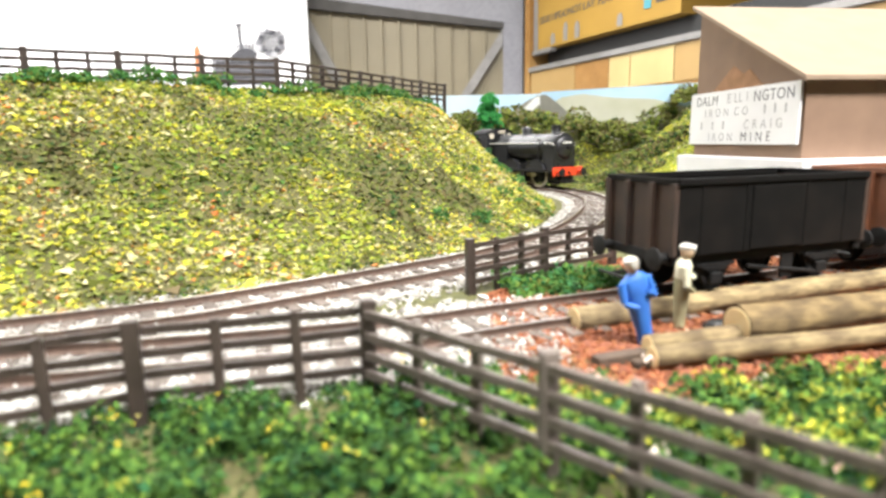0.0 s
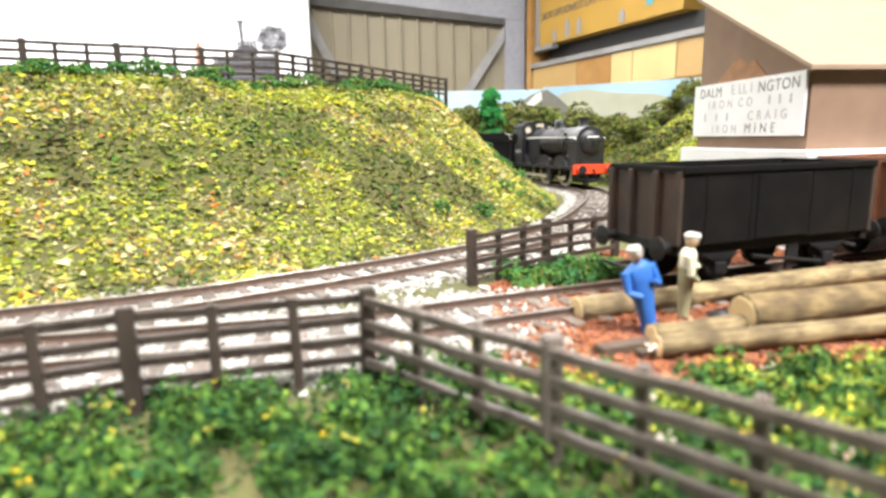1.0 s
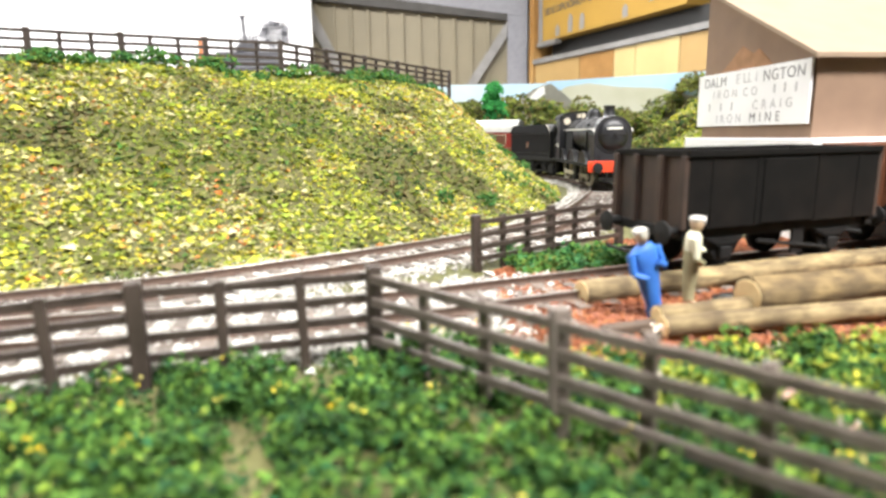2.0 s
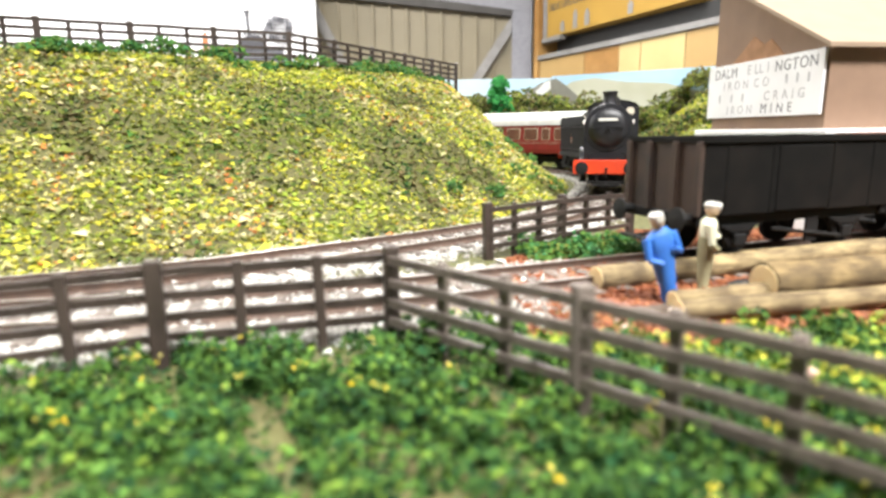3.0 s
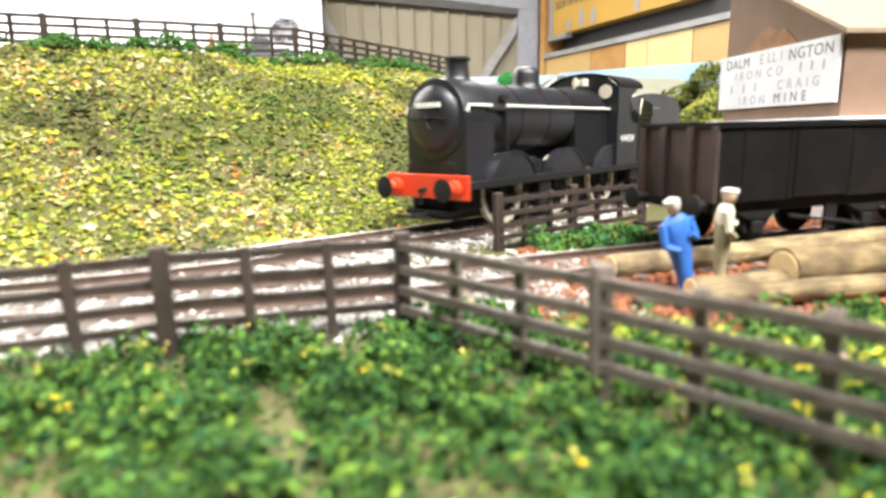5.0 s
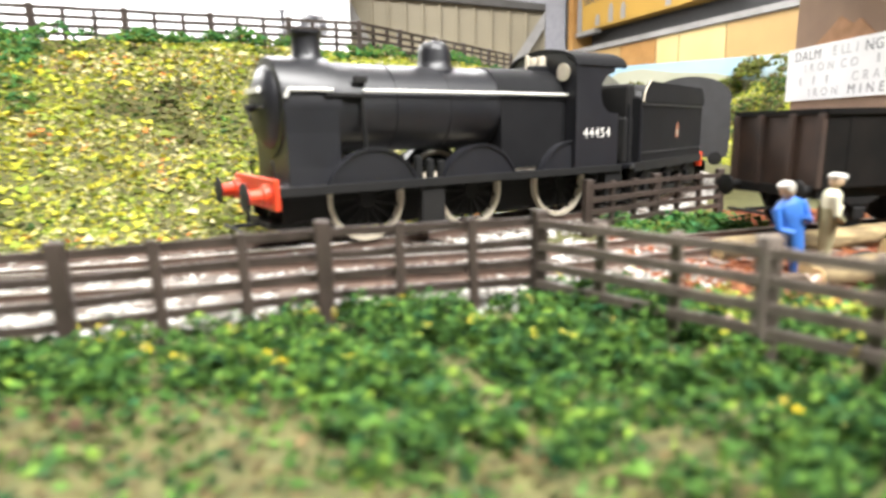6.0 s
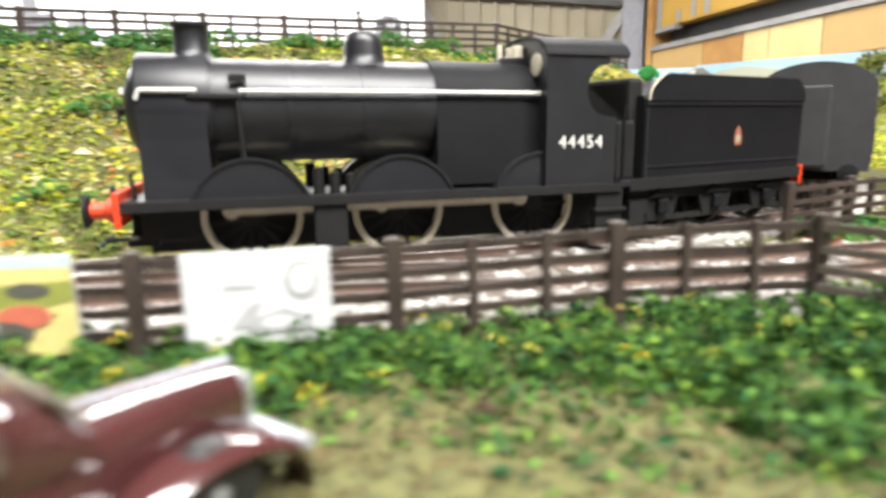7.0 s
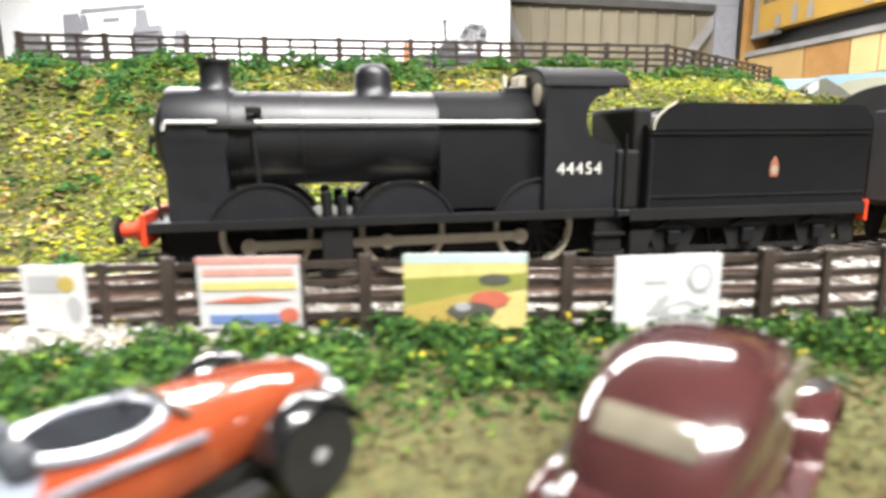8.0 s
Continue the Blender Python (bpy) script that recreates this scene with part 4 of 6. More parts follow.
made_before = set(loco.children)
cab()
for ob in set(loco.children) - made_before:
    ob.location.x += 3.6 * U
loco_wheels = []
for s in (-1, 1):
    for x in AXLES:
        w = wheel_part("driving_wheel", WHEEL_R, 15, loco, s)
        bm_ = BM()
        lathe(bm_, [(0.2, 1.0), (1.5, 1.0), (1.5, 2.0), (0.2, 2.2)] if s > 0 else [(0.2, -2.2), (1.5, -2.0), (1.5, -1.0), (0.2, -1.0)], (0, 0, -4.6), 12, "y")
        part("crank_pin", bm_, M_STEEL, w, "steel crank pin")
        loco_wheels.append((w, x, s))
rods = []
for s in (-1, 1):
    bm_ = BM()
    for a, b in zip(AXLES, AXLES[1:]):
        prism(bm_, [(a - 1, -1.1), (a - 1, 1.1), (b + 1, 1.1), (b + 1, -1.1)], -0.5, 0.5)
    for a in AXLES:
        lathe(bm_, [(0.2, -0.8), (1.8, -0.8), (1.8, 0.8), (0.2, 0.8)], (a, 0, 0), 14, "y")
    rods.append((part("coupling_rod", bm_, M_STEEL, loco, "dull steel coupling rod"), s))

# ---- tender: origin at its middle axle, rail level ----
tender = thing("tender", "black model locomotive tender with small crest and coal load", "tender")
bm = BM()
prism(bm, [(-15.2, 15.2), (15.2, 15.2), (15.2, 34.0), (15.5, 35.0), (14.6, 36), (-14.6, 36), (-15.5, 35.0), (-15.2, 34)], -41, 37, "x")
part("tank", bm, M_MATT, tender, "", True)
for s in (-1, 1):
    bm = BM()
    sweep_f = [(36 - 7 * (k / 6) ** 1.6, 34.8 + 6.8 * (k / 6) ** 0.7) for k in range(7)]
    sweep_b = [(-41 + 5 * (k / 6) ** 1.6, 34.8 + 6.4 * (k / 6) ** 0.7) for k in range(7)]
    prism(bm, sweep_f + sweep_b[::-1], s * 15.2, s * 15.9)
    part("side_coping", bm, M_MATT, tender, "swept-up coping plate")
    bm = BM()
    for p, q in zip(sweep_f, sweep_f[1:]):
        rod(bm, (p[0], s * 16.0, p[1]), (q[0], s * 16.0, q[1]), 0.26, None, 8)
    part("handrail", bm, M_STEEL, tender, "dull steel handrail")
    bm = BM()
    box(bm, -42, s * 15.3, 12.4, 42, s * 15.9, 15.4, 0.1)
    part("valance", bm, M_BLACK2, tender)
    bm = BM()
    box(bm, -41, s * 12.4, 9.6, 40, s * 13.4, 13)
    for x in (26, 0, -26):
        prism(bm, [(x - 8, 9.7), (x - 5.6, 3.6), (x + 5.6, 3.6), (x + 8, 9.7)], s * 12.3, s * 13.5)
    box(bm, -40, s * 12.5, 3.4, 38, s * 13.3, 4.8)
    prism(bm, [(33, 9.7), (36, 2.6), (41, 2.6), (41, 9.7)], s * 12.3, s * 15.0)
    prism(bm, [(-41, 9.7), (-41, 4), (-36, 4), (-34, 9.7)], s * 12.3, s * 13.5)
    part("outside_frame", bm, M_BLACK2, tender)
    for x in (26, 0, -26):
        bm = BM()
        box(bm, x - 2.2, s * 13.4, 5.6, x + 2.2, s * 15, 9.4, 0.4)
        for k in range(4):
            box(bm, x - 6 + k * 1.2, s * 13.5, 10 + k * 0.55, x + 6 - k * 1.2, s * 14.6, 10.5 + k * 0.55)
        part("axlebox", bm, M_MATT, tender)
    cr = part("crest", prism(BM(), [(-7.9, 22.8), (-5.3, 22.8), (-4.9, 24.6), (-5.5, 26.8), (-6.6, 28.2), (-7.7, 26.8), (-8.3, 24.6)], s * 15.22, s * 15.32), M_CREST, tender, "small orange and cream crest")
    part("crest_wheel", prism(BM(), arc_pts(-6.6, 24.6, 1.2, 0, 330, 11), s * 15.32, s * 15.36), M_CREAM, cr)
    part("panel_line", prism(BM(), [(-40.5, 33.8), (36.5, 33.8), (36.5, 34.4), (-40.5, 34.4)], s * 15.2, s * 15.6), M_BLACK, tender)
    part("panel_line", prism(BM(), [(-40.5, 18.0), (36.5, 18.0), (36.5, 18.5), (-40.5, 18.5)], s * 15.2, s * 15.45), M_BLACK, tender)
    part("vertical_pipe", rod(BM(), (36.2, s * 15.5, 15.5), (36.2, s * 15.5, 33), 0.5, None, 8), M_BLACK, tender)
part("rear_beam", box(BM(), -42.6, -16, 10.2, -41.4, 16, 16, 0.2), M_ORANGE, tender, "red rear beam")
part("front_plate", box(BM(), 37, -15.8, 13.6, 46, 15.8, 15.2, 0.2), M_BLACK, tender)
part("fall_plate", box(BM(), 44, -10, 19.4, 52, 10, 20.2, 0.2), M_STEEL, tender, "pale steel fall plate")
bm = BM()
ball(bm, (6, 0, 35), 12, 2.1, 0.95, 0.55, 24)
for v in bm.verts:
    v.co += 1.1 * Vector((random.uniform(-1, 1), random.uniform(-1, 1), random.uniform(-1, 1)))
part("coal", bm, M_COAL, tender, "heap of black coal")
part("coal_door", box(BM(), 34, -12.5, 15, 40, 12.5, 40.6, 1.2), M_BLACK2, tender, "black coal door")
for s in (-1, 1):
    part("locker", box(BM(), 38, s * 6.5, 15, 45.5, s * 13.5, 30, 0.8), M_BLACK2, tender)
    part("brake_column", rod(BM(), (43, s * 13.6, 15), (43, s * 13.6, 34), 0.7, 0.5, 10), M_MATT, tender)
lathe(bm := BM(), [(4, 35.5), (4, 41.6), (3.4, 42.2), (0.3, 42.6)], (-31, 0, 0), 16)
part("filler", bm, M_BLACK, tender)
part("chassis_block", box(BM(), -39, -7, 3.2, 38, 7, 15, 0.5), M_BLACK2, tender)
for ob in tender.children:
    ob.data.transform(Matrix.Diagonal((0.84, 1, 1, 1)))
    for sub_ob in ob.children:
        sub_ob.data.transform(Matrix.Diagonal((0.84, 1, 1, 1)))
loco.scale = tender.scale = (1.05, 1.05, 1.05)
tender_wheels = []
for s in (-1, 1):
    for x in (21.8, 0, -21.8):
        w = wheel_part("wheel", 8.6, 10, tender, s, M_BLACK2)
        tender_wheels.append((w, x, s))

# ---- coaches: origin at the middle, rail level ----


def coach():
    t = thing("passenger_coach", "maroon model railway coach with pale grey roof and dark ends", "railway coach", "coaches of the train")
    L = 118
    sec = [(-17.4, 13.5), (-18, 17), (-18.2, 24), (-17.6, 38), (17.6, 38), (18.2, 24), (18, 17), (17.4, 13.5)]
    part("body", prism(BM(), sec, -L, L, "x"), M_MAROON, t, "maroon coach body")
    roof = [(18.2 * math.sin(radians(a)), 38 + 12 * math.cos(radians(a)) ** 0.8 if abs(a) < 90 else 38) for a in range(-90, 91, 10)]
    part("roof", prism(BM(), roof, -L - 0.5, L + 0.5, "x"), M_ROOF, t, "pale grey curved roof", True)
    for e in (-1, 1):
        part("coach_end", prism(BM(), [*sec[:3], (-17.7, 38), *roof[1:-1], (17.7, 38), *sec[5:]], e * L, e * (L + 1.2), "x"), M_COACHEND, t, "dark grey coach end")
        bm_ = BM()
        box(bm_, e * (L + 1), -5, 15, e * (L + 4.5), 5, 42, 0.6)
        part("corridor_connector", bm_, M_COACHEND, t)
        for s in (-1, 1):
            part("buffer", lathe(BM(), [(1.2, 0), (1.2, 4), (3, 4.2), (3, 4.8), (0.3, 5)] if e > 0 else [(0.3, -5), (3, -4.8), (3, -4.2), (1.2, -4), (1.2, 0)], (e * (L + 1), s * 11.6, 13.2), 12, "x"), M_BLACK2, t)
        bm_ = BM()
        box(bm_, e * 80 - 20, -12, 5.5, e * 80 + 20, -10.5, 11, 0.4)
        box(bm_, e * 80 - 20, 10.5, 5.5, e * 80 + 20, 12, 11, 0.4)
        box(bm_, e * 80 - 8, -11, 8, e * 80 + 8, 11, 13.6, 0.4)
        bg = part("bogie", bm_, M_BLACK2, t, "black bogie")
        for x in (-17, 17):
            for s in (-1, 1):
                part("wheel", lathe(BM(), [(0.4, -0.9), (7, -0.9), (7, 0.7), (6.4, 0.9), (0.4, 0.9)], (e * 80 + x, s * 8.6, 7), 18, "y"), M_BLACK2, bg)
    for s in (-1, 1):
        x = -L + 8
        k = 0
        while x < L - 14:
            w = 13 if k % 3 else 7
            bm_ = BM()
            box(bm_, x, s * 17.5, 25.5, x + w, s * 18.35, 35, 0.5)
            part("window", bm_, M_WINDOW, t, "brown-tinted window")
            bm_ = BM()
            box(bm_, x - 0.6, s * 17.6, 24.9, x + w + 0.6, s * 18.22, 35.6, 0.4)
            part("window_frame", bm_, M_CREAM, t)
            x += w + 5
            k += 1
        part("waist_line", box(BM(), -L, s * 17.9, 22.4, L, s * 18.32, 22.9), M_CREAM, t)
        part("underframe", box(BM(), -50, s * 9, 6.5, 45, s * 11, 13.6, 0.5), M_BLACK2, t)
    return t


coaches = [coach()]
coaches.append(copy_thing(coaches[0], pose(0, 0.6, 0)))

# ---- wagons on the siding ----


def mineral_wagon(body_m, end_m, label):
    t = thing("mineral_wagon", label, "wagon", "wagons on the siding")
    L, W, z0, z1 = 31.2, 14.4, 13.0, 31.8
    for s in (-1, 1):
        part("side_plate", box(BM(), -L, s * W, z0, L, s * (W - 0.9), z1, 0.15), body_m, t)
        part("top_rim", box(BM(), -L - 0.6, s * (W + 0.5), z1 - 1.4, L + 0.6, s * (W - 1.1), z1 + 0.2, 0.15), body_m, t)
        part("end_plate", box(BM(), s * L, -W + 0.9, z0, s * (L - 0.9), W - 0.9, z1, 0.1), end_m, t, "rust-streaked end plate")
        part("top_rim", box(BM(), s * (L + 0.5), -W, z1 - 1.4, s * (L - 1.0), W, z1 + 0.15, 0.15), body_m, t)
        for y in (-W + 0.9, -5, 5, W - 0.9):
            part("end_stanchion", box(BM(), s * (L + 1.3), y - 0.8, z0, s * L, y + 0.8, z1 - 1, 0.15), end_m, t)
        part("headstock", box(BM(), s * (L + 0.6), -W + 0.6, 10.6, s * (L - 1.6), W - 0.6, 13.2, 0.2), M_BLACK2, t)
        for y in (-11.6, 11.6):
            prof = [(1.3, 0.5), (1.2, 4), (2.9, 4.4), (2.9, 5.0), (0.3, 5.4)]
            if s < 0:
                prof = [(r, -h) for r, h in reversed(prof)]
            part("buffer", lathe(BM(), prof, (s * L, y, 12.4), 14, "x"), M_BLACK2, t, "", True)
        part("tension_coupling", rod(rod(BM(), (s * L, 0, 7), (s * (L + 8), 0, 7), 0.5, None, 6), (s * (L + 8), -6, 6.6), (s * (L + 8), 6, 6.6), 0.5, None, 6), M_BLACK2, t)
        part("solebar", box(BM(), -L, s * 11.6, 10.4, L, s * 12.8, 13.2, 0.15), M_BLACK2, t)
        for x in (-18, 18):
            ax = BM()
            prism(ax, [(x - 6, 10.4), (x - 2.4, 4.6), (x + 2.4, 4.6), (x + 6, 10.4)], s * 11.4, s * 12.6)
            box(ax, x - 1.8, s * 12.2, 5, x + 1.8, s * 14, 8, 0.3)
            for k in range(3):
                box(ax, x - 6 + k * 1.4, s * 12.4, 9.8 - k * 0.6, x + 6 - k * 1.4, s * 13.6, 10.3 - k * 0.6)
            part("axle_guard", ax, M_BLACK2, t)
            part("wheel", lathe(BM(), [(0.4, -0.9), (1.4, -1.1), (1.4, -0.6), (5.4, -0.5), (5.6, -0.9), (6.3, -0.9), (6.3, 0.9), (0.4, 0.9)], (x, s * 8.6, 6.3), 20, "y"), M_BLACK2, t, "", True)
        bm_ = BM()
        rod(bm_, (-8, s * 13.4, 8.8), (16, s * 13.4, 5.4), 0.45, None, 6)
        box(bm_, 4, s * 12.6, 4.5, 8, s * 13.2, 11)
        part("brake_lever", bm_, M_BLACK2, t)
        # hinged side door with straps
        part("side_door", box(BM(), -8.6, s * (W + 0.05), z0 + 0.4, 8.6, s * (W + 0.3), z1 - 2.2, 0.15), body_m, t)
        for x in (-24, -10, 10, 24):
            part("side_rib", box(BM(), x - 0.55, s * (W - 0.1), z0, x + 0.55, s * (W + 0.18), z1 - 1.4, 0.05), body_m, t)
    part("floor_plate", box(BM(), -L + 0.9, -W + 0.9, z0 - 0.4, L - 0.9, W - 0.9, z0 + 0.8), body_m, t)
    return t


WAGON_S = nearest_s(LINE2, 104, 203) - 3.4


def set_on(line, ob, s, top, half):
    a, b = on_line(line, s - half), on_line(line, s + half)
    c = (a + b) / 2
    ob.matrix_world = pose(c.x * U, c.y * U, top * U, 0, 0, math.degrees(math.atan2((b - a).y, (b - a).x)))


w1 = mineral_wagon(M_WAGON, M_RUST, "weathered black steel mineral wagon with rusty ends on the siding")
set_on(LINE2, w1, WAGON_S, RAIL_TOP2, 18)
w1.matrix_world = w1.matrix_world @ pose(0, 0, 0, 0, 0, -1.6)
w2 = mineral_wagon(M_BROWNW, M_BROWNW, "red-brown open wagon coupled behind the black wagon")
set_on(LINE2, w2, WAGON_S + 80, RAIL_TOP2, 18)

# ---- timber logs ----


def log(a, b, r, label, skin=M_BARK):
    a, b = Vector(a), Vector(b)
    t = thing("log", label, "log", "felled logs")
    L = (b - a).length
    bm_ = BM()
    rings = []
    n = 18
    for k in range(13):
        x = L * k / 12
        rr = r * (1 + 0.05 * random.uniform(-1, 1)) * (1 - 0.06 * k / 12)
        dy, dz = 0.25 * random.uniform(-1, 1), 0.15 * random.uniform(-1, 1)
        rings.append([(x, dy + rr * math.cos(2 * math.pi * i / n) * (1 + 0.03 * random.uniform(-1, 1)), dz + rr * math.sin(2 * math.pi * i / n) * (1 + 0.03 * random.uniform(-1, 1))) for i in range(n)])
    part("bark", loft(bm_, rings, caps=False), skin, t, "", True)
    for x, k in ((0.0, -1), (L, 1)):
        part("cut_end", lathe(BM(), [(0.2, min(x, x + 0.3 * k)), (r * 0.9, min(x, x + 0.3 * k)), (r * 0.97, max(x, x + 0.3 * k) - 0.1), (0.2, max(x, x + 0.3 * k))] , (0, 0, 0), 18, "x"), M_CUT, t, "pale sawn end")
    d = b - a
    t.matrix_world = Matrix.Translation(a * U) @ d.to_track_quat("X", "Z").to_matrix().to_4x4()
    return t


log((49.8, 171.5, 2.6), (205, 224, 4.6), 3.1, "long pale debarked log lying on red ground")
log((60.5, 147.8, 2.0), (190, 174, 3.0), 2.35, "pale thin log at the front of the pile")
log((61.5, 154, 2.2), (150, 180, 2.6), 2.3, "pale log behind the front log")
log((83, 160.5, 4.4), (200, 196, 5.0), 4.1, "thick brown-barked log on the pile", M_BARKD)

# ---- two figures, each one plain mesh ----


def figure(name, label, x, y, z, turn, lean, side, cloth, head, top):
    bm_ = BM()
    secs = [(0, 2.2, 1.6, 0), (1.2, 2.0, 1.5, 0), (5, 2.0, 1.6, 0), (9.5, 2.6, 2.0, 0), (11, 2.9, 2.1, 0), (14, 3.2, 2.2, 0.1), (17.2, 3.6, 2.1, 0.3), (18.4, 2.2, 1.6, 0.4), (19.0, 1.0, 1.0, 0.5)]
    rings = [[(a * math.cos(2 * math.pi * i / 14) + s_, b * math.sin(2 * math.pi * i / 14), h) for i in range(14)] for h, a, b, s_ in secs]
    loft(bm_, [[(p[1], p[0], p[2]) for p in ring] for ring in rings])
    n0 = len(bm_.faces)
    for s in (-1, 1):
        rod(bm_, (0.3, s * 3.4, 17.2), (1.0, s * 4.0, 12.4), 1.05, 0.85, 10)
        rod(bm_, (1.0, s * 4.0, 12.4), (2.6, s * 1.6, 14.2 if s > 0 else 11.0), 0.85, 0.7, 10)
    rod(bm_, (0.6, 0.5, 0), (2.4, 0.8, 0.4), 0.9, 0.7, 8)
    rod(bm_, (0.6, -1.2, 0), (2.4, -1.4, 0.4), 0.9, 0.7, 8)
    n1 = len(bm_.faces)
    ball(bm_, (0.5, 0, 20.8), 1.75, 1, 0.9, 1.15, 14)
    n2 = len(bm_.faces)
    ball(bm_, (0.3, 0, 21.9), 1.85, 1.05, 0.98, 0.55, 14)
    rod(bm_, (0.8, 0, 21.7), (2.4, 0, 21.5), 1.2, 1.0, 10)
    bm_.faces.ensure_lookup_table()
    for i, f in enumerate(bm_.faces):
        f.material_index = 1 if n1 <= i < n2 else 2 if i >= n2 else 3 if (top and f.calc_center_median().z > 13.2) else 0
    ob = part(name, bm_, [cloth, head, M_CAP, top or cloth], None, "", True)
    tagged(ob, label, "figurine", "model workmen")
    ob.matrix_world = pose(x * U, y * U, z * U, 0, side, 0) @ pose(0, 0, 0, lean, 0, turn)
    ob.scale = (0.92, 0.92, 0.92)
    return ob


M_PALEK = mat("figure_pale_shirt", (0.6, 0.57, 0.42), (0.5, 0.48, 0.35), 300, 0.6, bump=0.05)
figure("workman_figurine", "small painted figurine in blue overalls and grey cap", 64, 161.5, -0.6, -75, 3, -11, M_BLUE, M_SKIN, None)
figure("workman_figurine", "small painted figurine in khaki clothes standing by logs", 75, 172.5, -0.4, -20, 0, 2, M_KHAKI, M_SKIN, M_PALEK)
figure_tools = thing("timber_baulk", "short dark timber offcut lying on red ground", "timber")
part("baulk", box(box(BM(), -8, -2, 0, 6, 1.4, 2.4, 0.3), -2, -6, 0, 10, -3.4, 2.2, 0.3), M_TRUNK, figure_tools)
place(figure_tools, 57, 153, -0.9, 20)
stone = part("dark_stone", ball(BM(), (0, 0, 1.2), 2.6, 1.4, 1, 0.7, 10), M_COAL, None)
tagged(stone, "dark lump of stone by the logs", "stone")
place(stone, 84, 171.5, -0.6)

# ---- brown card mine building ----
mine = thing("mine_building", "brown card model mine building with pale lean-to roof and torn gable", "building")
place(mine, 149.5, 255.5, 0, -97)
# local x runs along the gable wall away from the eave corner, local y out along the eave wall


def mine_geo():
    D, EW, Z0, ZE, ZR = 72, 150, 36.5, 66, 102.5
    # gable wall (faces local -y)
    bm_ = BM()
    prism(bm_, [(0, Z0), (0, ZE), (-D, ZR), (-D, Z0)], 0, 2.2)
    part("gable_wall", bm_, M_CARD, mine)
    part("front_wall", box(BM(), -2.2, 2.2, Z0, 0, EW, ZE), M_CARD, mine)
    part("back_wall", box(BM(), -D, 2.2, Z0, -D + 2.2, EW, ZR), M_CARD, mine)
    bm_ = BM()
    prism(bm_, [(3, ZE - 1.7), (3, ZE - 0.1), (-D - 3, ZR + 2.6), (-D - 3, ZR + 1.0)], -3, EW)
    part("roof", bm_, M_CARDROOF, mine, "pale tan card roof")
    bm_ = BM()
    prism(bm_, [(-22, ZE - 3), (-28, ZE + 2), (-33, ZE + 6), (-37, ZE + 4.5), (-44, ZE + 8.5), (-52, ZE + 3), (-58, ZE - 1), (-60, ZE - 8), (-22, ZE - 8)], -0.5, 0)
    part("torn_patch", bm_, mat("torn_card", (0.36, 0.19, 0.1), (0.26, 0.14, 0.07), 200, 0.95, bump=0.5), mine, "torn card layer")
    sg = part("sign_board", box(BM(), -74, -1.6, 41.6, -1.0, -0.55, 64.6, 0.1), M_PAPER, mine, "white handwritten name board")
    for body, size, z, x, m in (("DALM", 6.0, 60.6, -60.5, M_INKF), ("E LL I", 5.6, 60.8, -38, M_INKP), ("NGTON", 6.0, 60.6, -15.5, M_INKF), ("I R O N  C O", 5.0, 55.2, -46, M_INKP), ("C R A I G", 5.2, 49.6, -21, M_INKP), ("I R O N", 5.0, 44.6, -49, M_INKP), ("M I N E", 5.4, 44.6, -25, M_INKF)):
        lettering(body, size, m, sg, pose(x * U, -1.62 * U, z * U, 90, 0, 0), "lettering", 0.06, 1.12)
    for x, z in ((-20, 55.6), (-14, 55.6), (-8, 55.4), (-64, 50.0), (-55, 50.0), (-47, 50.0)):
        part("letter_bar", box(BM(), x - 0.5, -1.66, z - 1.8, x + 0.5, -1.6, z + 1.6), M_INKP, sg)


mine_geo()
mine.matrix_world = Matrix.Translation((0.1495, 0.2555, 0)) @ Matrix(((0.137, 0.99, 0, 0), (-0.99, 0.137, 0, 0), (0, 0, 1, 0), (0, 0, 0, 1)))
plinth = thing("white_plinth", "plain white block carrying the mine building", "plinth")
part("plinth_block", box(BM(), -80, -4, -4, 6, 160, 36.4, 0.4), M_PAPER, plinth)
plinth.matrix_world = mine.matrix_world.copy()

# ---- posters on the fence ----


def poster(a, b, z0, z1, label, paint):
    """A card fixed to the front of the fence from a to b."""
    a, b = Vector((*a, 0)), Vector((*b, 0))
    d = b - a
    t = thing("fence_poster", label, "poster", "posters on the fence")
    L, H = d.length, z1 - z0
    part("card", box(BM(), 0, -0.3, 0, L, 0.3, H, 0.05), M_CARDW, t)
    k = 0
    for pts, m in paint:
        k += 1
        bm_ = BM()
        prism(bm_, [(x * L, z * H) for x, z in pts], -0.34 - 0.035 * k, -0.3)
        part("print", bm_, m, t)
    t.matrix_world = pose(a.x * U, a.y * U, z0 * U, 0, 0, math.degrees(math.atan2(d.y, d.x)))
    return t


def rect(x0, z0, x1, z1):
    return [(x0, z0), (x1, z0), (x1, z1), (x0, z1)]


P_GRN, P_SKY, P_RED, P_BLU, P_YEL, P_DRK, P_GRY, P_OCH = flat("print_green", (0.3, 0.32, 0.07)), flat("print_sky", (0.55, 0.68, 0.66)), flat("print_red", (0.6, 0.16, 0.1)), flat("print_blue", (0.16, 0.25, 0.5)), flat("print_yellow", (0.72, 0.62, 0.24)), flat("print_dark", (0.1, 0.1, 0.08)), flat("print_grey", (0.43, 0.43, 0.44)), flat("print_ochre", (0.5, 0.38, 0.1))
P_PNK = flat("print_pink", (0.68, 0.35, 0.3))
oval = lambda x, z, a, b: [(x + a * math.cos(i * 0.5236), z + b * math.sin(i * 0.5236)) for i in range(12)]
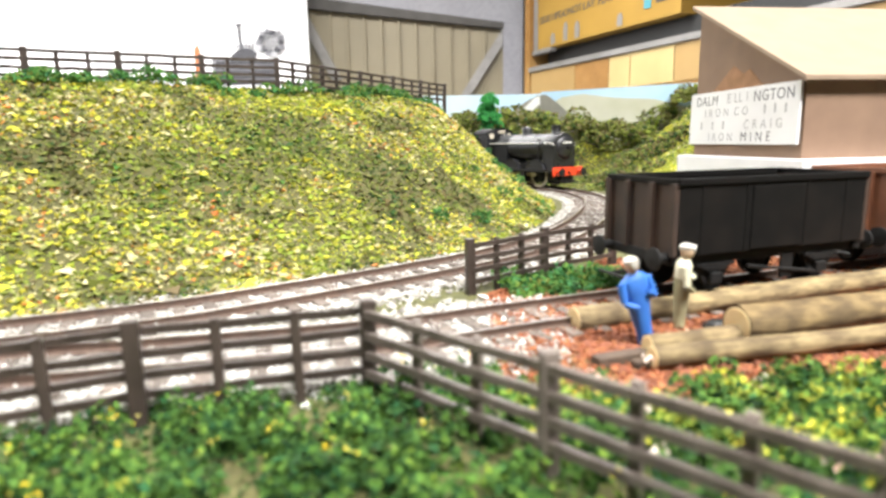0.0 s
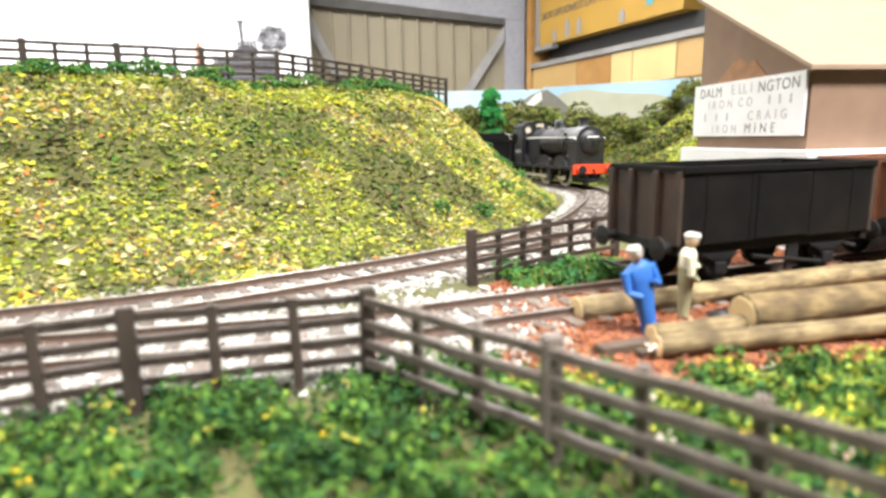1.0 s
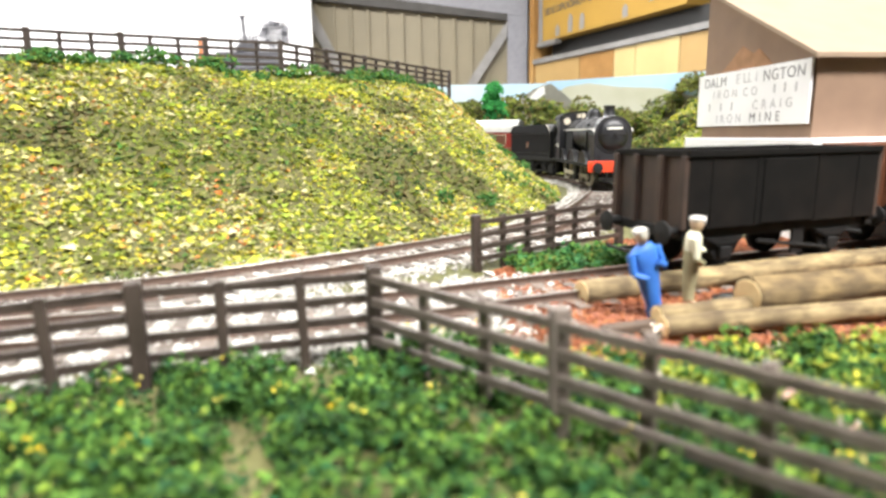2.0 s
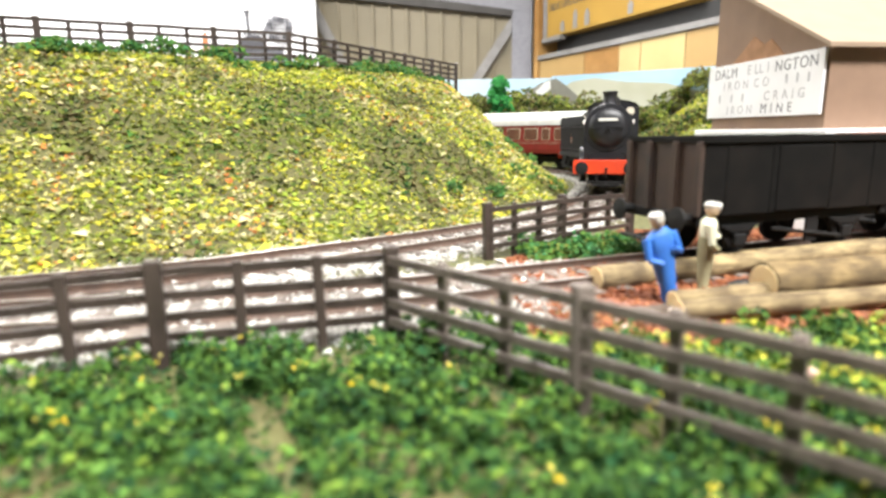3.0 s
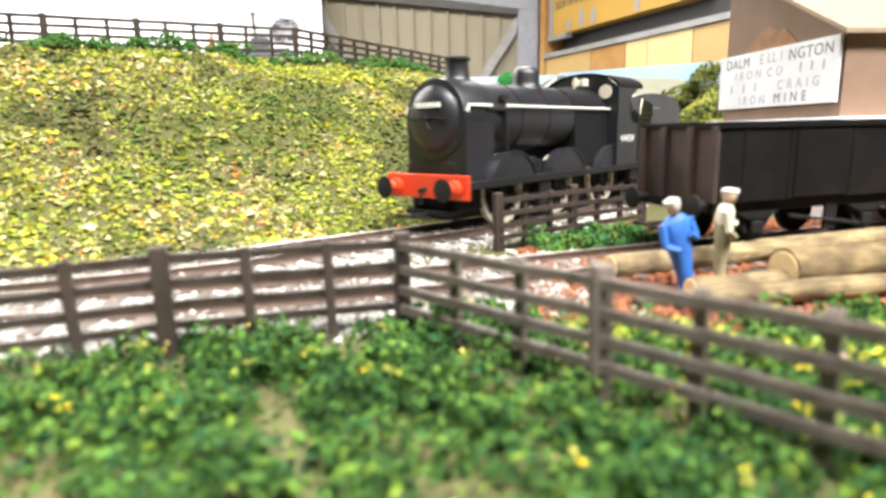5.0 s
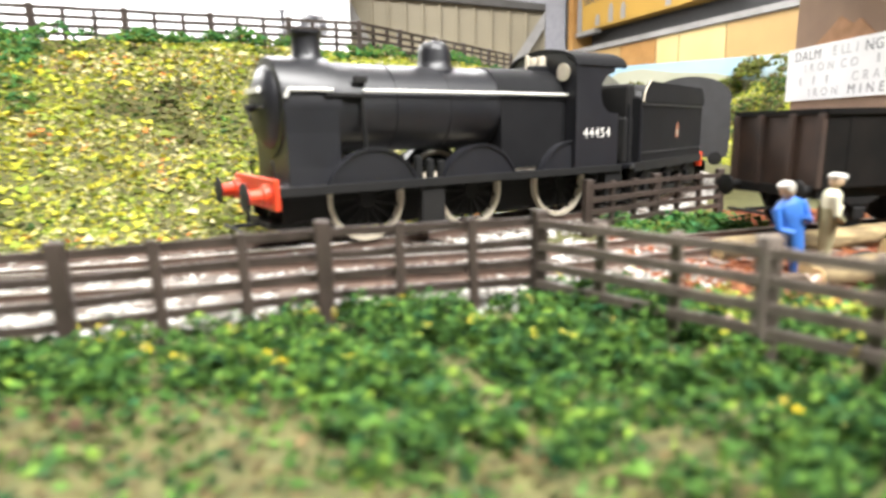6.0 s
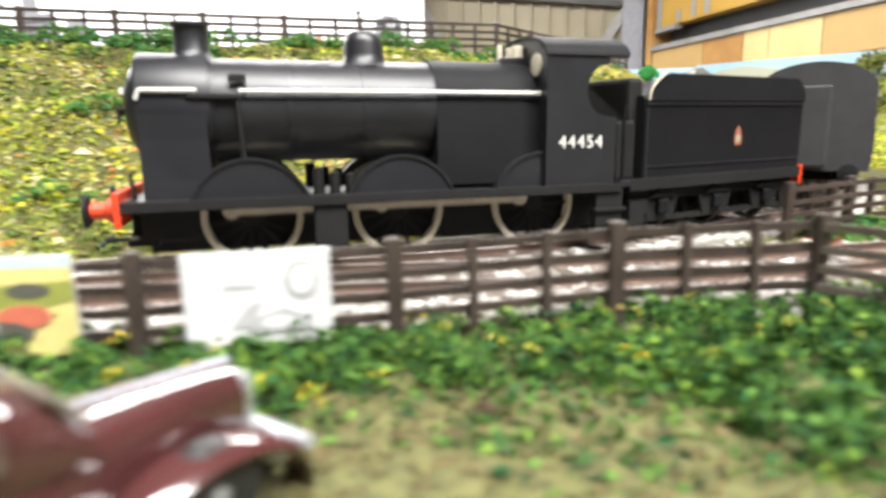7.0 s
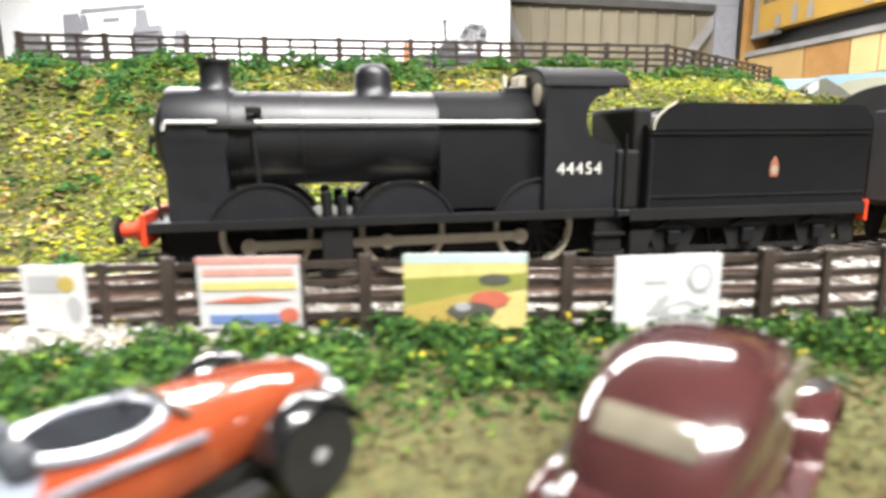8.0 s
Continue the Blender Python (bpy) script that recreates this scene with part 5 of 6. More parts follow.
poster((-96.4, 99.6), (-76.4, 107.6), 1.6, 16.4, "white poster with faint grey motor drawing on the fence", [(rect(0.28, 0.62, 0.48, 0.66), P_GRY), ([(0.3, 0.2), (0.42, 0.42), (0.52, 0.5), (0.48, 0.36), (0.44, 0.2)], P_GRY), (oval(0.8, 0.68, 0.12, 0.2), P_GRY), (oval(0.8, 0.68, 0.085, 0.155), M_CARDW), ([(0.42, 0.14), (0.86, 0.14), (0.84, 0.3), (0.66, 0.4), (0.46, 0.3)], P_GRY), (oval(0.62, 0.25, 0.12, 0.07), M_CARDW)])
poster((-137, 92.0), (-113.2, 98.2), 1.2, 16.6, "green and yellow poster of a red racing car on the fence", [(rect(0, 0, 1, 0.88), P_YEL), (rect(0, 0.88, 1, 1), P_SKY), ([(0, 0.2), (1, 0.55), (1, 0.75), (0, 0.68)], P_GRN), ([(0, 0.0), (0.3, 0.0), (0.9, 0.42), (0.6, 0.5), (0, 0.3)], P_OCH), (oval(0.74, 0.66, 0.13, 0.08), P_DRK), (oval(0.7, 0.4, 0.16, 0.12), P_RED), (oval(0.55, 0.24, 0.2, 0.12), P_DRK), (oval(0.48, 0.3, 0.07, 0.06), P_GRY)])
poster((-176.6, 80.6), (-157.2, 86.8), 1.6, 16.4, "red white and blue poster on the fence", [(rect(0, 0.9, 1, 1), P_PNK), (rect(0.06, 0.74, 0.94, 0.84), P_PNK), (rect(0.04, 0.54, 0.96, 0.66), P_YEL), ([(0.06, 0.38), (0.5, 0.46), (0.9, 0.4), (0.5, 0.36)], P_RED), (rect(0.1, 0.08, 0.84, 0.2), P_BLU), (oval(0.88, 0.18, 0.1, 0.1), P_RED)])
poster((-209, 69.9), (-197.4, 73.6), 1.6, 15.4, "cream poster with a small brown picture on the fence", [(rect(0.1, 0.6, 0.6, 0.85), P_GRY), (oval(0.7, 0.72, 0.14, 0.12), P_OCH), (oval(0.8, 0.35, 0.12, 0.2), P_GRY)])

# ---- model cars on the field ----


def body_loft(rows, n=18):
    """rows: x, half width, sill z, roof z, roundness"""
    rings = []
    for x, w, z0, z1, e in rows:
        ring = []
        for i in range(n):
            a = 2 * math.pi * i / n
            c, s = math.cos(a), math.sin(a)
            f = lambda v: math.copysign(abs(v) ** e, v)
            ring.append((x, w * f(c), (z0 + z1) / 2 + (z1 - z0) / 2 * f(s)))
        rings.append(ring)
    return rings


def car_wheel(t, x, y, r, s):
    w = part("wheel", lathe(BM(), [(0.6 * r, -1.6), (0.92 * r, -1.6), (r, -0.8), (r, 0.8), (0.92 * r, 1.6), (0.6 * r, 1.6)], (x, y, r), 22, "y"), M_TYRE, t, "black tyre", True)
    part("hub_cap", lathe(BM(), [(0.3, -1.7), (0.6 * r, -1.2), (0.6 * r, 1.2), (0.3, 1.7)], (x, y, r), 16, "y"), M_SILVER, w, "silver hub cap", True)


def saloon_car():
    """Nose towards +x: narrow bonnet between separate wings, a rounded fastback cabin."""
    t = thing("model_saloon_car", "glossy plum-brown rounded vintage model saloon car on the turf", "toy car")
    rows = [(-28.5, 4, 5, 8, 0.8), (-27.5, 7.5, 4, 10.5, 0.75), (-22, 9.0, 4, 13, 0.7), (-10, 9.6, 4, 14.4, 0.64), (2, 9.2, 4, 14.6, 0.62), (8, 7.6, 4, 14.2, 0.66), (12, 5.6, 4, 13.8, 0.66), (20, 4.4, 4.2, 13.3, 0.6), (26, 3.6, 4.4, 12.6, 0.6), (27.2, 2.4, 6, 11, 0.8)]
    part("body", loft(BM(), body_loft(rows, 28)), M_PLUM, t, "glossy plum body", True)
    cab_rows = [(-27, 4.5, 8, 10.4, 0.9), (-24, 7.4, 8.5, 14.6, 0.8), (-19, 8.6, 9, 18.6, 0.72), (-13, 9.2, 9, 20.8, 0.68), (-5, 9.3, 9, 21.4, 0.66), (2, 8.8, 9, 20.6, 0.68), (6, 8.2, 9, 18.2, 0.74), (9.5, 7.0, 9, 14.4, 0.85)]
    part("roof", loft(BM(), body_loft(cab_rows, 30)), M_PLUM, t, "glossy rounded roof", True)
    bm_ = BM()
    rod(bm_, (10, 0, 14.0), (26.6, 0, 12.8), 0.45, 0.4, 8)
    part("bonnet_ridge", bm_, M_SILVER, t, "bright bonnet ridge")
    part("grille", box(BM(), 26.6, -2.4, 4.4, 28.0, 2.4, 11.4, 0.6), M_SILVER, t, "silver grille")
    for sd in (-1, 1):
        for x, half, top in ((17.5, 10.5, 9.6), (-17.5, 10.5, 9.4)):
            bm_ = BM()
            rings = []
            for k in range(13):
                a = math.pi * k / 12
                cx, cz = x - half * math.cos(a), 2.0 + (top - 2.0) * math.sin(a) ** 0.8
                wy = 2.7 + 0.5 * math.sin(a)
                rings.append([(cx, sd * 8.6 + wy * math.cos(2 * math.pi * i / 12), cz - 1.3 + 1.4 * math.sin(2 * math.pi * i / 12)) for i in range(12)])
            part("wing", loft(bm_, rings), M_PLUM, t, "glossy rounded wing", True)
            car_wheel(t, x, sd * 8.8, 5.0, sd)
        part("side_window", box(BM(), -12.5, sd * 8.6, 15.0, -6, sd * 9.5, 18.6, 0.7), M_PANE, t, "pale side window")
        part("side_window", box(BM(), -4.5, sd * 8.6, 15.0, 2.2, sd * 9.5, 18.6, 0.7), M_PANE, t, "pale side window")
        part("running_board", box(BM(), -9, sd * 8.5, 2.6, 9, sd * 11.6, 3.6, 0.3), M_PLUM, t)
        part("headlamp", ball(BM(), (24.6, sd * 9.4, 6.4), 1.8, 1.0, 1, 1, 16), M_SILVER, t, "silver headlamp", True)
        part("tail_lamp", ball(BM(), (-26.4, sd * 7.4, 8.6), 0.9, 1, 1, 1, 10), M_SILVER, t, "", True)
    part("windscreen", box(BM(), -0.4, -6.4, -2.0, 0.4, 6.4, 2.0, 0.3, pose(7.9, 0, 16.6, 0, -40, 0)), M_PANE, t, "pale windscreen")
    bm_ = box(BM(), -0.7, -5.0, -1.9, 0.7, 5.0, 1.9, 0.6)
    bmesh.ops.transform(bm_, matrix=pose(-22.0, 0, 16.0, 0, 40, 0), verts=bm_.verts)
    part("rear_window", bm_, M_PANE, t, "pale rear window", True)
    for x in (29.2, -29.6):
        part("bumper", rod(BM(), (x, -9.5, 4.4), (x, 9.5, 4.4), 0.8, None, 10), M_SILVER, t, "silver bumper")
    part("chassis", box(BM(), -26, -8, 2.0, 26, 8, 4.6, 0.4), M_TYRE, t)
    return t


def open_car():
    """Nose towards +x: orange bonnet, open cockpit with a bright rim, silver-grey tonneau."""
    t = thing("model_open_car", "orange-red vintage open model sports car with grey cockpit on the turf", "toy car")
    rows = [(-8, 8.2, 4.2, 11.6, 0.55), (2, 8.2, 4.2, 12.0, 0.5), (8, 7.4, 4.4, 12.6, 0.52), (16, 6.0, 4.8, 12.8, 0.55), (23, 4.6, 5, 12.2, 0.6), (25.4, 3.2, 6, 11, 0.75)]
    part("body", loft(BM(), body_loft(rows, 24)), M_ORCAR, t, "glossy orange-red body", True)
    tail = [(-29, 4, 5, 9, 0.8), (-27, 6.6, 4.4, 11.4, 0.7), (-18, 8.2, 4.2, 12.4, 0.6), (-9, 8.3, 4.2, 12.2, 0.55), (-6, 7.4, 4.4, 11.8, 0.6)]
    part("tonneau", loft(BM(), body_loft(tail, 24)), M_TONNEAU, t, "silver-grey tail and tonneau", True)
    bm_ = BM()
    lathe(bm_, [(0.86, 0.0), (1.0, 0.0), (1.03, 0.5), (1.0, 1.0), (0.86, 1.0)], (0, 0, 0), 28, "z", True)
    bmesh.ops.transform(bm_, matrix=Matrix.LocRotScale((-0.5, 0, 11.9), None, (7.0, 6.0, 0.9)), verts=bm_.verts)
    part("cockpit_rim", bm_, M_TONNEAU, t, "bright cockpit rim", True)
    bm_ = BM()
    lathe(bm_, [(0.02, 0.0), (0.88, 0.0), (0.88, 0.5), (0.02, 0.35)], (0, 0, 0), 28, "z")
    bmesh.ops.transform(bm_, matrix=Matrix.LocRotScale((-0.5, 0, 11.9), None, (7.0, 6.0, 0.9)), verts=bm_.verts)
    part("cockpit", bm_, M_COCKPIT, t, "dark grey cockpit", True)
    for sd in (-1, 1):
        part("seat_back", box(BM(), -8.6, sd * 0.6, 11.8, -6.2, sd * 5.4, 14.6, 0.8), M_GREYSEAT, t, "", True)
    part("steering_wheel", lathe(BM(), [(1.7, 3.0), (2.0, 3.2), (1.7, 3.4)], (0, 2.6, 13.2), 18, "x", True), M_TYRE, t)
    part("windscreen", box(BM(), -0.25, -5.4, -0.8, 0.25, 5.4, 0.8, 0.2, pose(6.6, 0, 12.9, 0, -40, 0)), M_PANE, t, "low dark windscreen")
    part("radiator", box(BM(), 24.8, -3.4, 5.4, 26.4, 3.4, 11.2, 0.5), M_SILVER, t, "silver radiator")
    for sd in (-1, 1):
        for x in (18, -18):
            car_wheel(t, x, sd * 10.0, 5.4, sd)
            bm_ = BM()
            rings = []
            for k in range(11):
                a = radians(15 + 150 * k / 10)
                rings.append([(x - 6.6 * math.cos(a), sd * 10.0 + v, 5.4 + 6.4 * math.sin(a) + w) for v, w in ((-2.2, -0.4), (-1.6, 0.3), (0, 0.6), (1.6, 0.3), (2.2, -0.4))])
            part("mudguard", loft(bm_, rings), M_TYREG, t, "glossy black mudguard", True)
        part("headlamp", ball(BM(), (24.0, sd * 6.4, 9.4), 1.5, 1.1, 1, 1, 14), M_SILVER, t, "", True)
        part("running_board", box(BM(), -12, sd * 8, 3.4, 12, sd * 10.8, 4.3, 0.3), M_TYRE, t)
        part("side_trim", box(BM(), -7, sd * 8.0, 10.9, 7, sd * 8.5, 11.8, 0.2), M_TONNEAU, t)
    part("chassis", box(BM(), -25, -6, 2.8, 25, 6, 5, 0.4), M_TYRE, t)
    return t


saloon = place(saloon_car(), -85.5, 52.5, -0.6, 66)
saloon.scale = (0.92, 0.92, 0.92)
open_tourer = place(open_car(), -145, 25.5, -0.3, 66)

# ---- scenery stuff ----
tree = thing("model_tree", "small bright green bushy model tree beside the line", "tree")
part("trunk", rod(BM(), (0, 0, -4), (1, 0, 40), 1.6, 0.6, 8), M_TRUNK, tree)
r_ = np.random.RandomState(4)
cl = [(r_.normal(0, 6), r_.normal(0, 6), h) for h in np.linspace(4, 40, 30)]
crumbs("crown", tufts([(x * (1.25 - h / 50), y * (1.25 - h / 50), h) for x, y, h in cl], 110, 7.0, 6, 5), 1.3, M_TREE, "bright green foam crown", "", 6, 0.8, tree)
place(tree, 71, 752, float(land(71, 752)))
tree.scale = (1.15, 1.15, 1.6)


def on_hill(x, y, lo=1.5):
    return inside_hill(x, y) & (away(FOOTLINE, x, y) > lo)




def behind_crest(x):
    return np.interp(x, [p[0] for p in CREST], [p[1] + 26 for p in CREST], right=640)


HX0, HX1, HY0, HY1 = -520, 100, 20, 600
hill_pts = scatter(400000, HX0, HX1, HY0, HY1, 11, lambda x, y, u: on_hill(x, y, 0.0) & (away(FOOTLINE, x, y) < 185) & (y < behind_crest(x)), 0.2, 0.6)


# where one flock was laid thicker: flock, x, y, reach
BANK_PATCHES = ((3, -130, 259, 12), (3, -3, 296, 14), (3, 28, 330, 10), (2, -92, 230, 24), (2, -118, 216, 18), (2, -50, 238, 16), (2, -112, 297, 20), (2, -150, 293, 22), (1, -55, 366, 30), (1, -38, 286, 22),
                (1, -15, 262, 16), (0, -84, 262, 22), (0, -60, 310, 24), (2, 30, 400, 30), (2, 40, 480, 40), (1, -243, 154, 22), (1, -210, 190, 24), (2, -258, 203, 20), (2, -180, 222, 18), (1, -160, 205, 16))
GREEN_PATCHES = ((-22, 446, 20), (2, 490, 20), (14, 525, 18), (-45, 405, 14), (-130, 262, 9), (-274, 181, 12), (-287, 158, 9), (-285, 250, 34), (-230, 262, 22), (-310, 200, 20), (52, 366, 14), (66, 400, 16), (-195, 262, 16), (12, 300, 8), (-330, 230, 30))


def bank_zones(p):
    """Which flock was strewn where on the bank: 0 olive, 1 yellow, 2 cream and flowers, 3 dark scrub."""
    x, y = p[:, 0], p[:, 1]
    top = np.clip((away(FOOTLINE, x, y) - 60) / 60, 0, 1)
    r = np.random.RandomState(80)
    n1, n2, n3 = bumps(x, y, 80, 81) + 0.5 * bumps(x, y, 24, 84), bumps(x, y, 60, 82) + 0.5 * bumps(x, y, 20, 85), bumps(x, y, 70, 83) + 0.6 * bumps(x, y, 22, 86)
    right = np.clip((x + 10) / 50, 0, 1)
    score = np.stack([0 * x + 0.04, 1.35 * n1 + 0.22 * top - 0.16, 1.3 * n2 + 0.28 * (1 - top) - 0.1 + 0.16 * right, n3 + 0.06 - 0.1 * top], 1) + r.normal(0, 0.12, (len(x), 4))
    for zone, bx, by, br in BANK_PATCHES:
        score[:, zone] += 0.95 * np.exp(-((x - bx) ** 2 + (y - by) ** 2) / br ** 2)
    return score.argmax(1)


ZONES = bank_zones(hill_pts)
for z_, m_, nm, lab in ((0, M_HILL, "bank_flock", "olive and lime flock covering the steep bank"), (1, M_YELLOW, "yellow_flock", "bright yellow-green flock strewn on the bank"), (2, M_CREAM2, "cream_flock", "cream, yellow and orange flock flowers on the bank"), (3, M_SCRUB, "scrub_flock", "brown and dark olive scrub on the bank")):
    zp = hill_pts[ZONES == z_]
    crumbs(nm, zp, np.random.RandomState(2 + z_).gamma(3.0, 0.19, len(zp)) + 0.38, m_, lab, "grass", 3 + z_, 0.58, solid=True)


def green_on_hill(x, y, u):
    n = bumps(x, y, 70, 21) + 0.8 * bumps(x, y, 28, 22)
    d = away(FOOTLINE, x, y)
    right = np.clip((x - 10) / 70, 0, 1)
    left = np.clip((-150 - x) / 60, 0, 1) * (0.6 + 0.4 * np.clip((away(FOOTLINE, x, y) - 50) / 60, 0, 1))
    laid = np.zeros_like(x)
    for bx, by, br in GREEN_PATCHES:
        laid = np.maximum(laid, 1.1 * np.exp(-((x - bx) ** 2 + (y - by) ** 2) / br ** 2))
    return on_hill(x, y, 2) & (d < 190) & (y < behind_crest(x)) & (n + 0.25 * right + 0.35 * left + laid > 0.62) & (u < 0.8)


gh = scatter(6200, HX0, HX1, HY0, HY1, 12, green_on_hill, 0.4, 0.8)
crumbs("bank_greenery", tufts(gh, 28, 5.0, 4.0, 13), 1.0, M_BUSH, "dark green foam tufts growing over the bank", "bushes", 14, 0.8, solid=True)
# bushes along the crest under the fence
crest_pts = []
rc = np.random.RandomState(31)
for a, b in zip(HILL_POSTS, HILL_POSTS[1:]):
    for k in range(11):
        u = rc.rand()
        x, y = a[0] + (b[0] - a[0]) * u + rc.normal(0, 4), a[1] + (b[1] - a[1]) * u - abs(rc.normal(0, 7))
        if rc.rand() < 0.62:
            crest_pts.append((x, y, float(land(x, y)) + rc.uniform(-1, 3)))
crumbs("crest_bushes", tufts(crest_pts, 60, 6.5, 6.0, 32), 1.0, M_BUSH, "green foam bushes along the fence on the bank", "bushes", 33, 0.85)

# second bank and hedges by the backscene
b2 = scatter(32000, 140, 400, 380, 760, 41, lambda x, y, u: land(x, y) > 4, 0.3, 0.8)
crumbs("far_bank_flock", b2, 1.7, M_YELLOW, "yellow-green flock on the bank beyond the line", "grass", 42, 0.6)
hedge = [(x, y + 8 * math.sin(x * 0.05), float(land(x, y)) + z) for x, y, z in zip(rc.uniform(30, 330, 150), rc.uniform(742, 825, 150), rc.uniform(0, 24, 150))]
crumbs("hedge", tufts(hedge, 70, 13, 13, 44), 2.1, M_OLIVE, "olive foam hedge in front of the backscene", "hedge", 45, 0.85)
hedge2 = [(x, y, float(land(x, y)) + z) for x, y, z in zip(rc.uniform(165, 330, 46), rc.uniform(560, 680, 46), rc.uniform(-2, 9, 46))]
crumbs("dark_bushes", tufts(hedge2, 70, 11, 12, 46), 1.8, M_DARKB, "dark olive bushes on the far bank", "bushes", 47, 0.85)
fb = scatter(16000, -60, 240, 560, 835, 48, lambda x, y, u: away(LINE, x, y) > 22, 0.2, 0.8)
crumbs("verge_flock", fb, 1.8, M_OLIVE, "olive flock beside the far track", "grass", 49, 0.6)


# field in front
def dry(x, y):
    """Above 0 where the turf is dry and straw-coloured."""
    edge = np.interp(x, [-300, -170, -130, -103, -57, -28, -10, 20, 60, 120], [30, 42, 66, 73, 95, 92, 82, 74, 58, 20])
    return bumps(x, y, 40, 51) * 0.9 + np.clip((edge - y) / 22, -1, 1)


def field(x, y):
    fl = np.array([p[:2] for p in reversed(FENCE_L)])
    yl = np.interp(x, fl[:, 0], fl[:, 1], right=400)
    yr = np.where(x > 5.5, 137.3 - (x - 5.5) * 0.94, 400)
    return np.minimum(yl, 400), yr


def in_field(x, y):
    yl, yr = field(x, y)
    return np.where(x <= 5.5, y < yl + 4, y < 150)


def ash(x, y):
    return (x > 30) & (y > 138 + 5 * np.sin(x * 0.09)) & (away(LINE2, x, y) < 75) & (away(LINE, x, y) > 30)


meadow = scatter(140000, -330, 330, -150, 158, 52, lambda x, y, u: in_field(x, y) & (away(LINE2, x, y) > 23) & (dry(x, y) < 0.25 + 0.5 * u) & ~ash(x, y), 0.2, 0.5)
crumbs("meadow_turf", meadow, 0.85, M_GRASS, "short green foam turf flecked with yellow", "grass", 53, 0.8, leafy=True)
mt = scatter(11000, -330, 260, -60, 150, 54, lambda x, y, u: in_field(x, y) & (away(LINE2, x, y) > 24) & (dry(x, y) < -0.1 + 0.35 * u) & (bumps(x, y, 17, 77) > -0.16) & ~ash(x, y), 0.0, 0.6)
crumbs("meadow_tufts", tufts(mt, 60, 3.2, 5.0, 55), 0.62, M_GRASS, "leafy green foam clumps on the field", "grass", 56, 0.9, leafy=True)
dr = scatter(160000, -330, 330, -150, 140, 57, lambda x, y, u: in_field(x, y) & (dry(x, y) > -0.1 - 0.4 * u), 0.1, 0.3)
crumbs("dry_turf", dr, 0.6, M_DRY, "straw-coloured dry turf on the field", "grass", 58, 0.5, leafy=True)

# a clod of bare brown soil
CLOD = (51.0, 89.5)
clod = scatter(900, -60, -20, 60, 110, 95, lambda x, y, u: ((x + CLOD[0]) / 5) ** 2 + ((y - CLOD[1]) / 2.6) ** 2 < u, 0.9, 0.6)
crumbs("soil_clod", clod, 0.8, M_CLOD, "small clod of bare brown soil on the turf", "soil", 96, 0.8, solid=True)

# yellow flowers near the fences
yf = scatter(420, -240, 200, 20, 150, 60, lambda x, y, u: in_field(x, y) & ((away(np.array(FENCE_L)[:, :2].repeat(4, 0), x, y) < 30) | (x > 20)) & (dry(x, y) < 0.3) & ~ash(x, y), 3.4, 1.0)
M_FLOWER = crumb_mat("flower_yellow", stops((0.75, 0.6, 0.03), (0.7, 0.66, 0.1), (0.8, 0.55, 0.02)), stops((0.72, 0.62, 0.2), (0.75, 0.6, 0.04)), 50)
crumbs("meadow_flowers", tufts(yf, 5, 1.8, 1.1, 59), 0.3, M_FLOWER, "yellow foam flowers among the grass", "flowers", 61, 0.8)
M_PINKS = crumb_mat("pale_pink_crumbs", stops((0.75, 0.5, 0.42), (0.8, 0.66, 0.55)), stops((0.7, 0.45, 0.4), (0.8, 0.7, 0.6)), 50)
pk = scatter(36, 0, 120, 98, 150, 62, lambda x, y, u: (in_field(x, y) | ash(x, y)) & (y + 0.94 * x > 146), 2.4, 0.8)
crumbs("pale_flowers", tufts(pk, 5, 1.2, 1.2, 69), 0.6, M_PINKS, "few pale pink foam flowers by the fence", "flowers", 63, 0.8)

M_LIMET = crumb_mat("lime_tufts", stops((0.38, 0.46, 0.06), BGR, (0.6, 0.55, 0.06), BGR, GRN), stops(BGR, (0.36, 0.44, 0.06), (0.06, 0.19, 0.06), (0.5, 0.48, 0.06)), 60.0)
lt = scatter(1500, 30, 240, 60, 152, 87, lambda x, y, u: in_field(x, y) & ~ash(x, y) & (y + 0.94 * x > 150) & (bumps(x, y, 26, 88) > -0.05), 0.0, 0.6)
crumbs("lime_tufts", tufts(lt, 46, 3.2, 4.6, 89), 0.62, M_LIMET, "lime and yellow foam tufts beyond the field fence", "grass", 92, 0.9, leafy=True)

# green patch by the boundary fence
gp = [(x, y, float(land(x, y))) for x, y in zip(rc.uniform(38, 78, 60), rc.uniform(196, 232, 60)) if away(LINE, x, y) > 17 and away(LINE2, x, y) > 15]
crumbs("siding_tufts", tufts(gp, 46, 4.2, 4.4, 64), 0.9, M_BUSH, "green foam tufts between the tracks", "grass", 65, 0.85)

# red ash under the logs
ra = scatter(70000, 25, 240, 132, 260, 66, lambda x, y, u: ash(x, y), 0.0, 0.35)
crumbs("red_ash", ra, 0.8, M_RED, "rust-red ash ground round the logs", "ash", 67, 0.6, solid=True)

# beds under ballast and ash


def ribbon(name, line, half, lift, material, label, s0=0, s1=10 ** 6):
    tang = np.gradient(line, axis=0)
    tang /= np.linalg.norm(tang, axis=1)[:, None]
    rings = []
    for i in range(0, len(line), 3):
        if s0 <= 2 * i <= s1:
            row = []
            for k in range(9):
                o = half * (k / 4 - 1)
                x, y = line[i][0] - tang[i][1] * o, line[i][1] + tang[i][0] * o
                row.append((x, y, float(land(x, y)) + lift - (0.6 if k in (0, 8) else 0)))
            rings.append(row)
    return tagged(part(name, loft(BM(), rings, close=False, caps=False), material), label, "track bed", "", "structure")


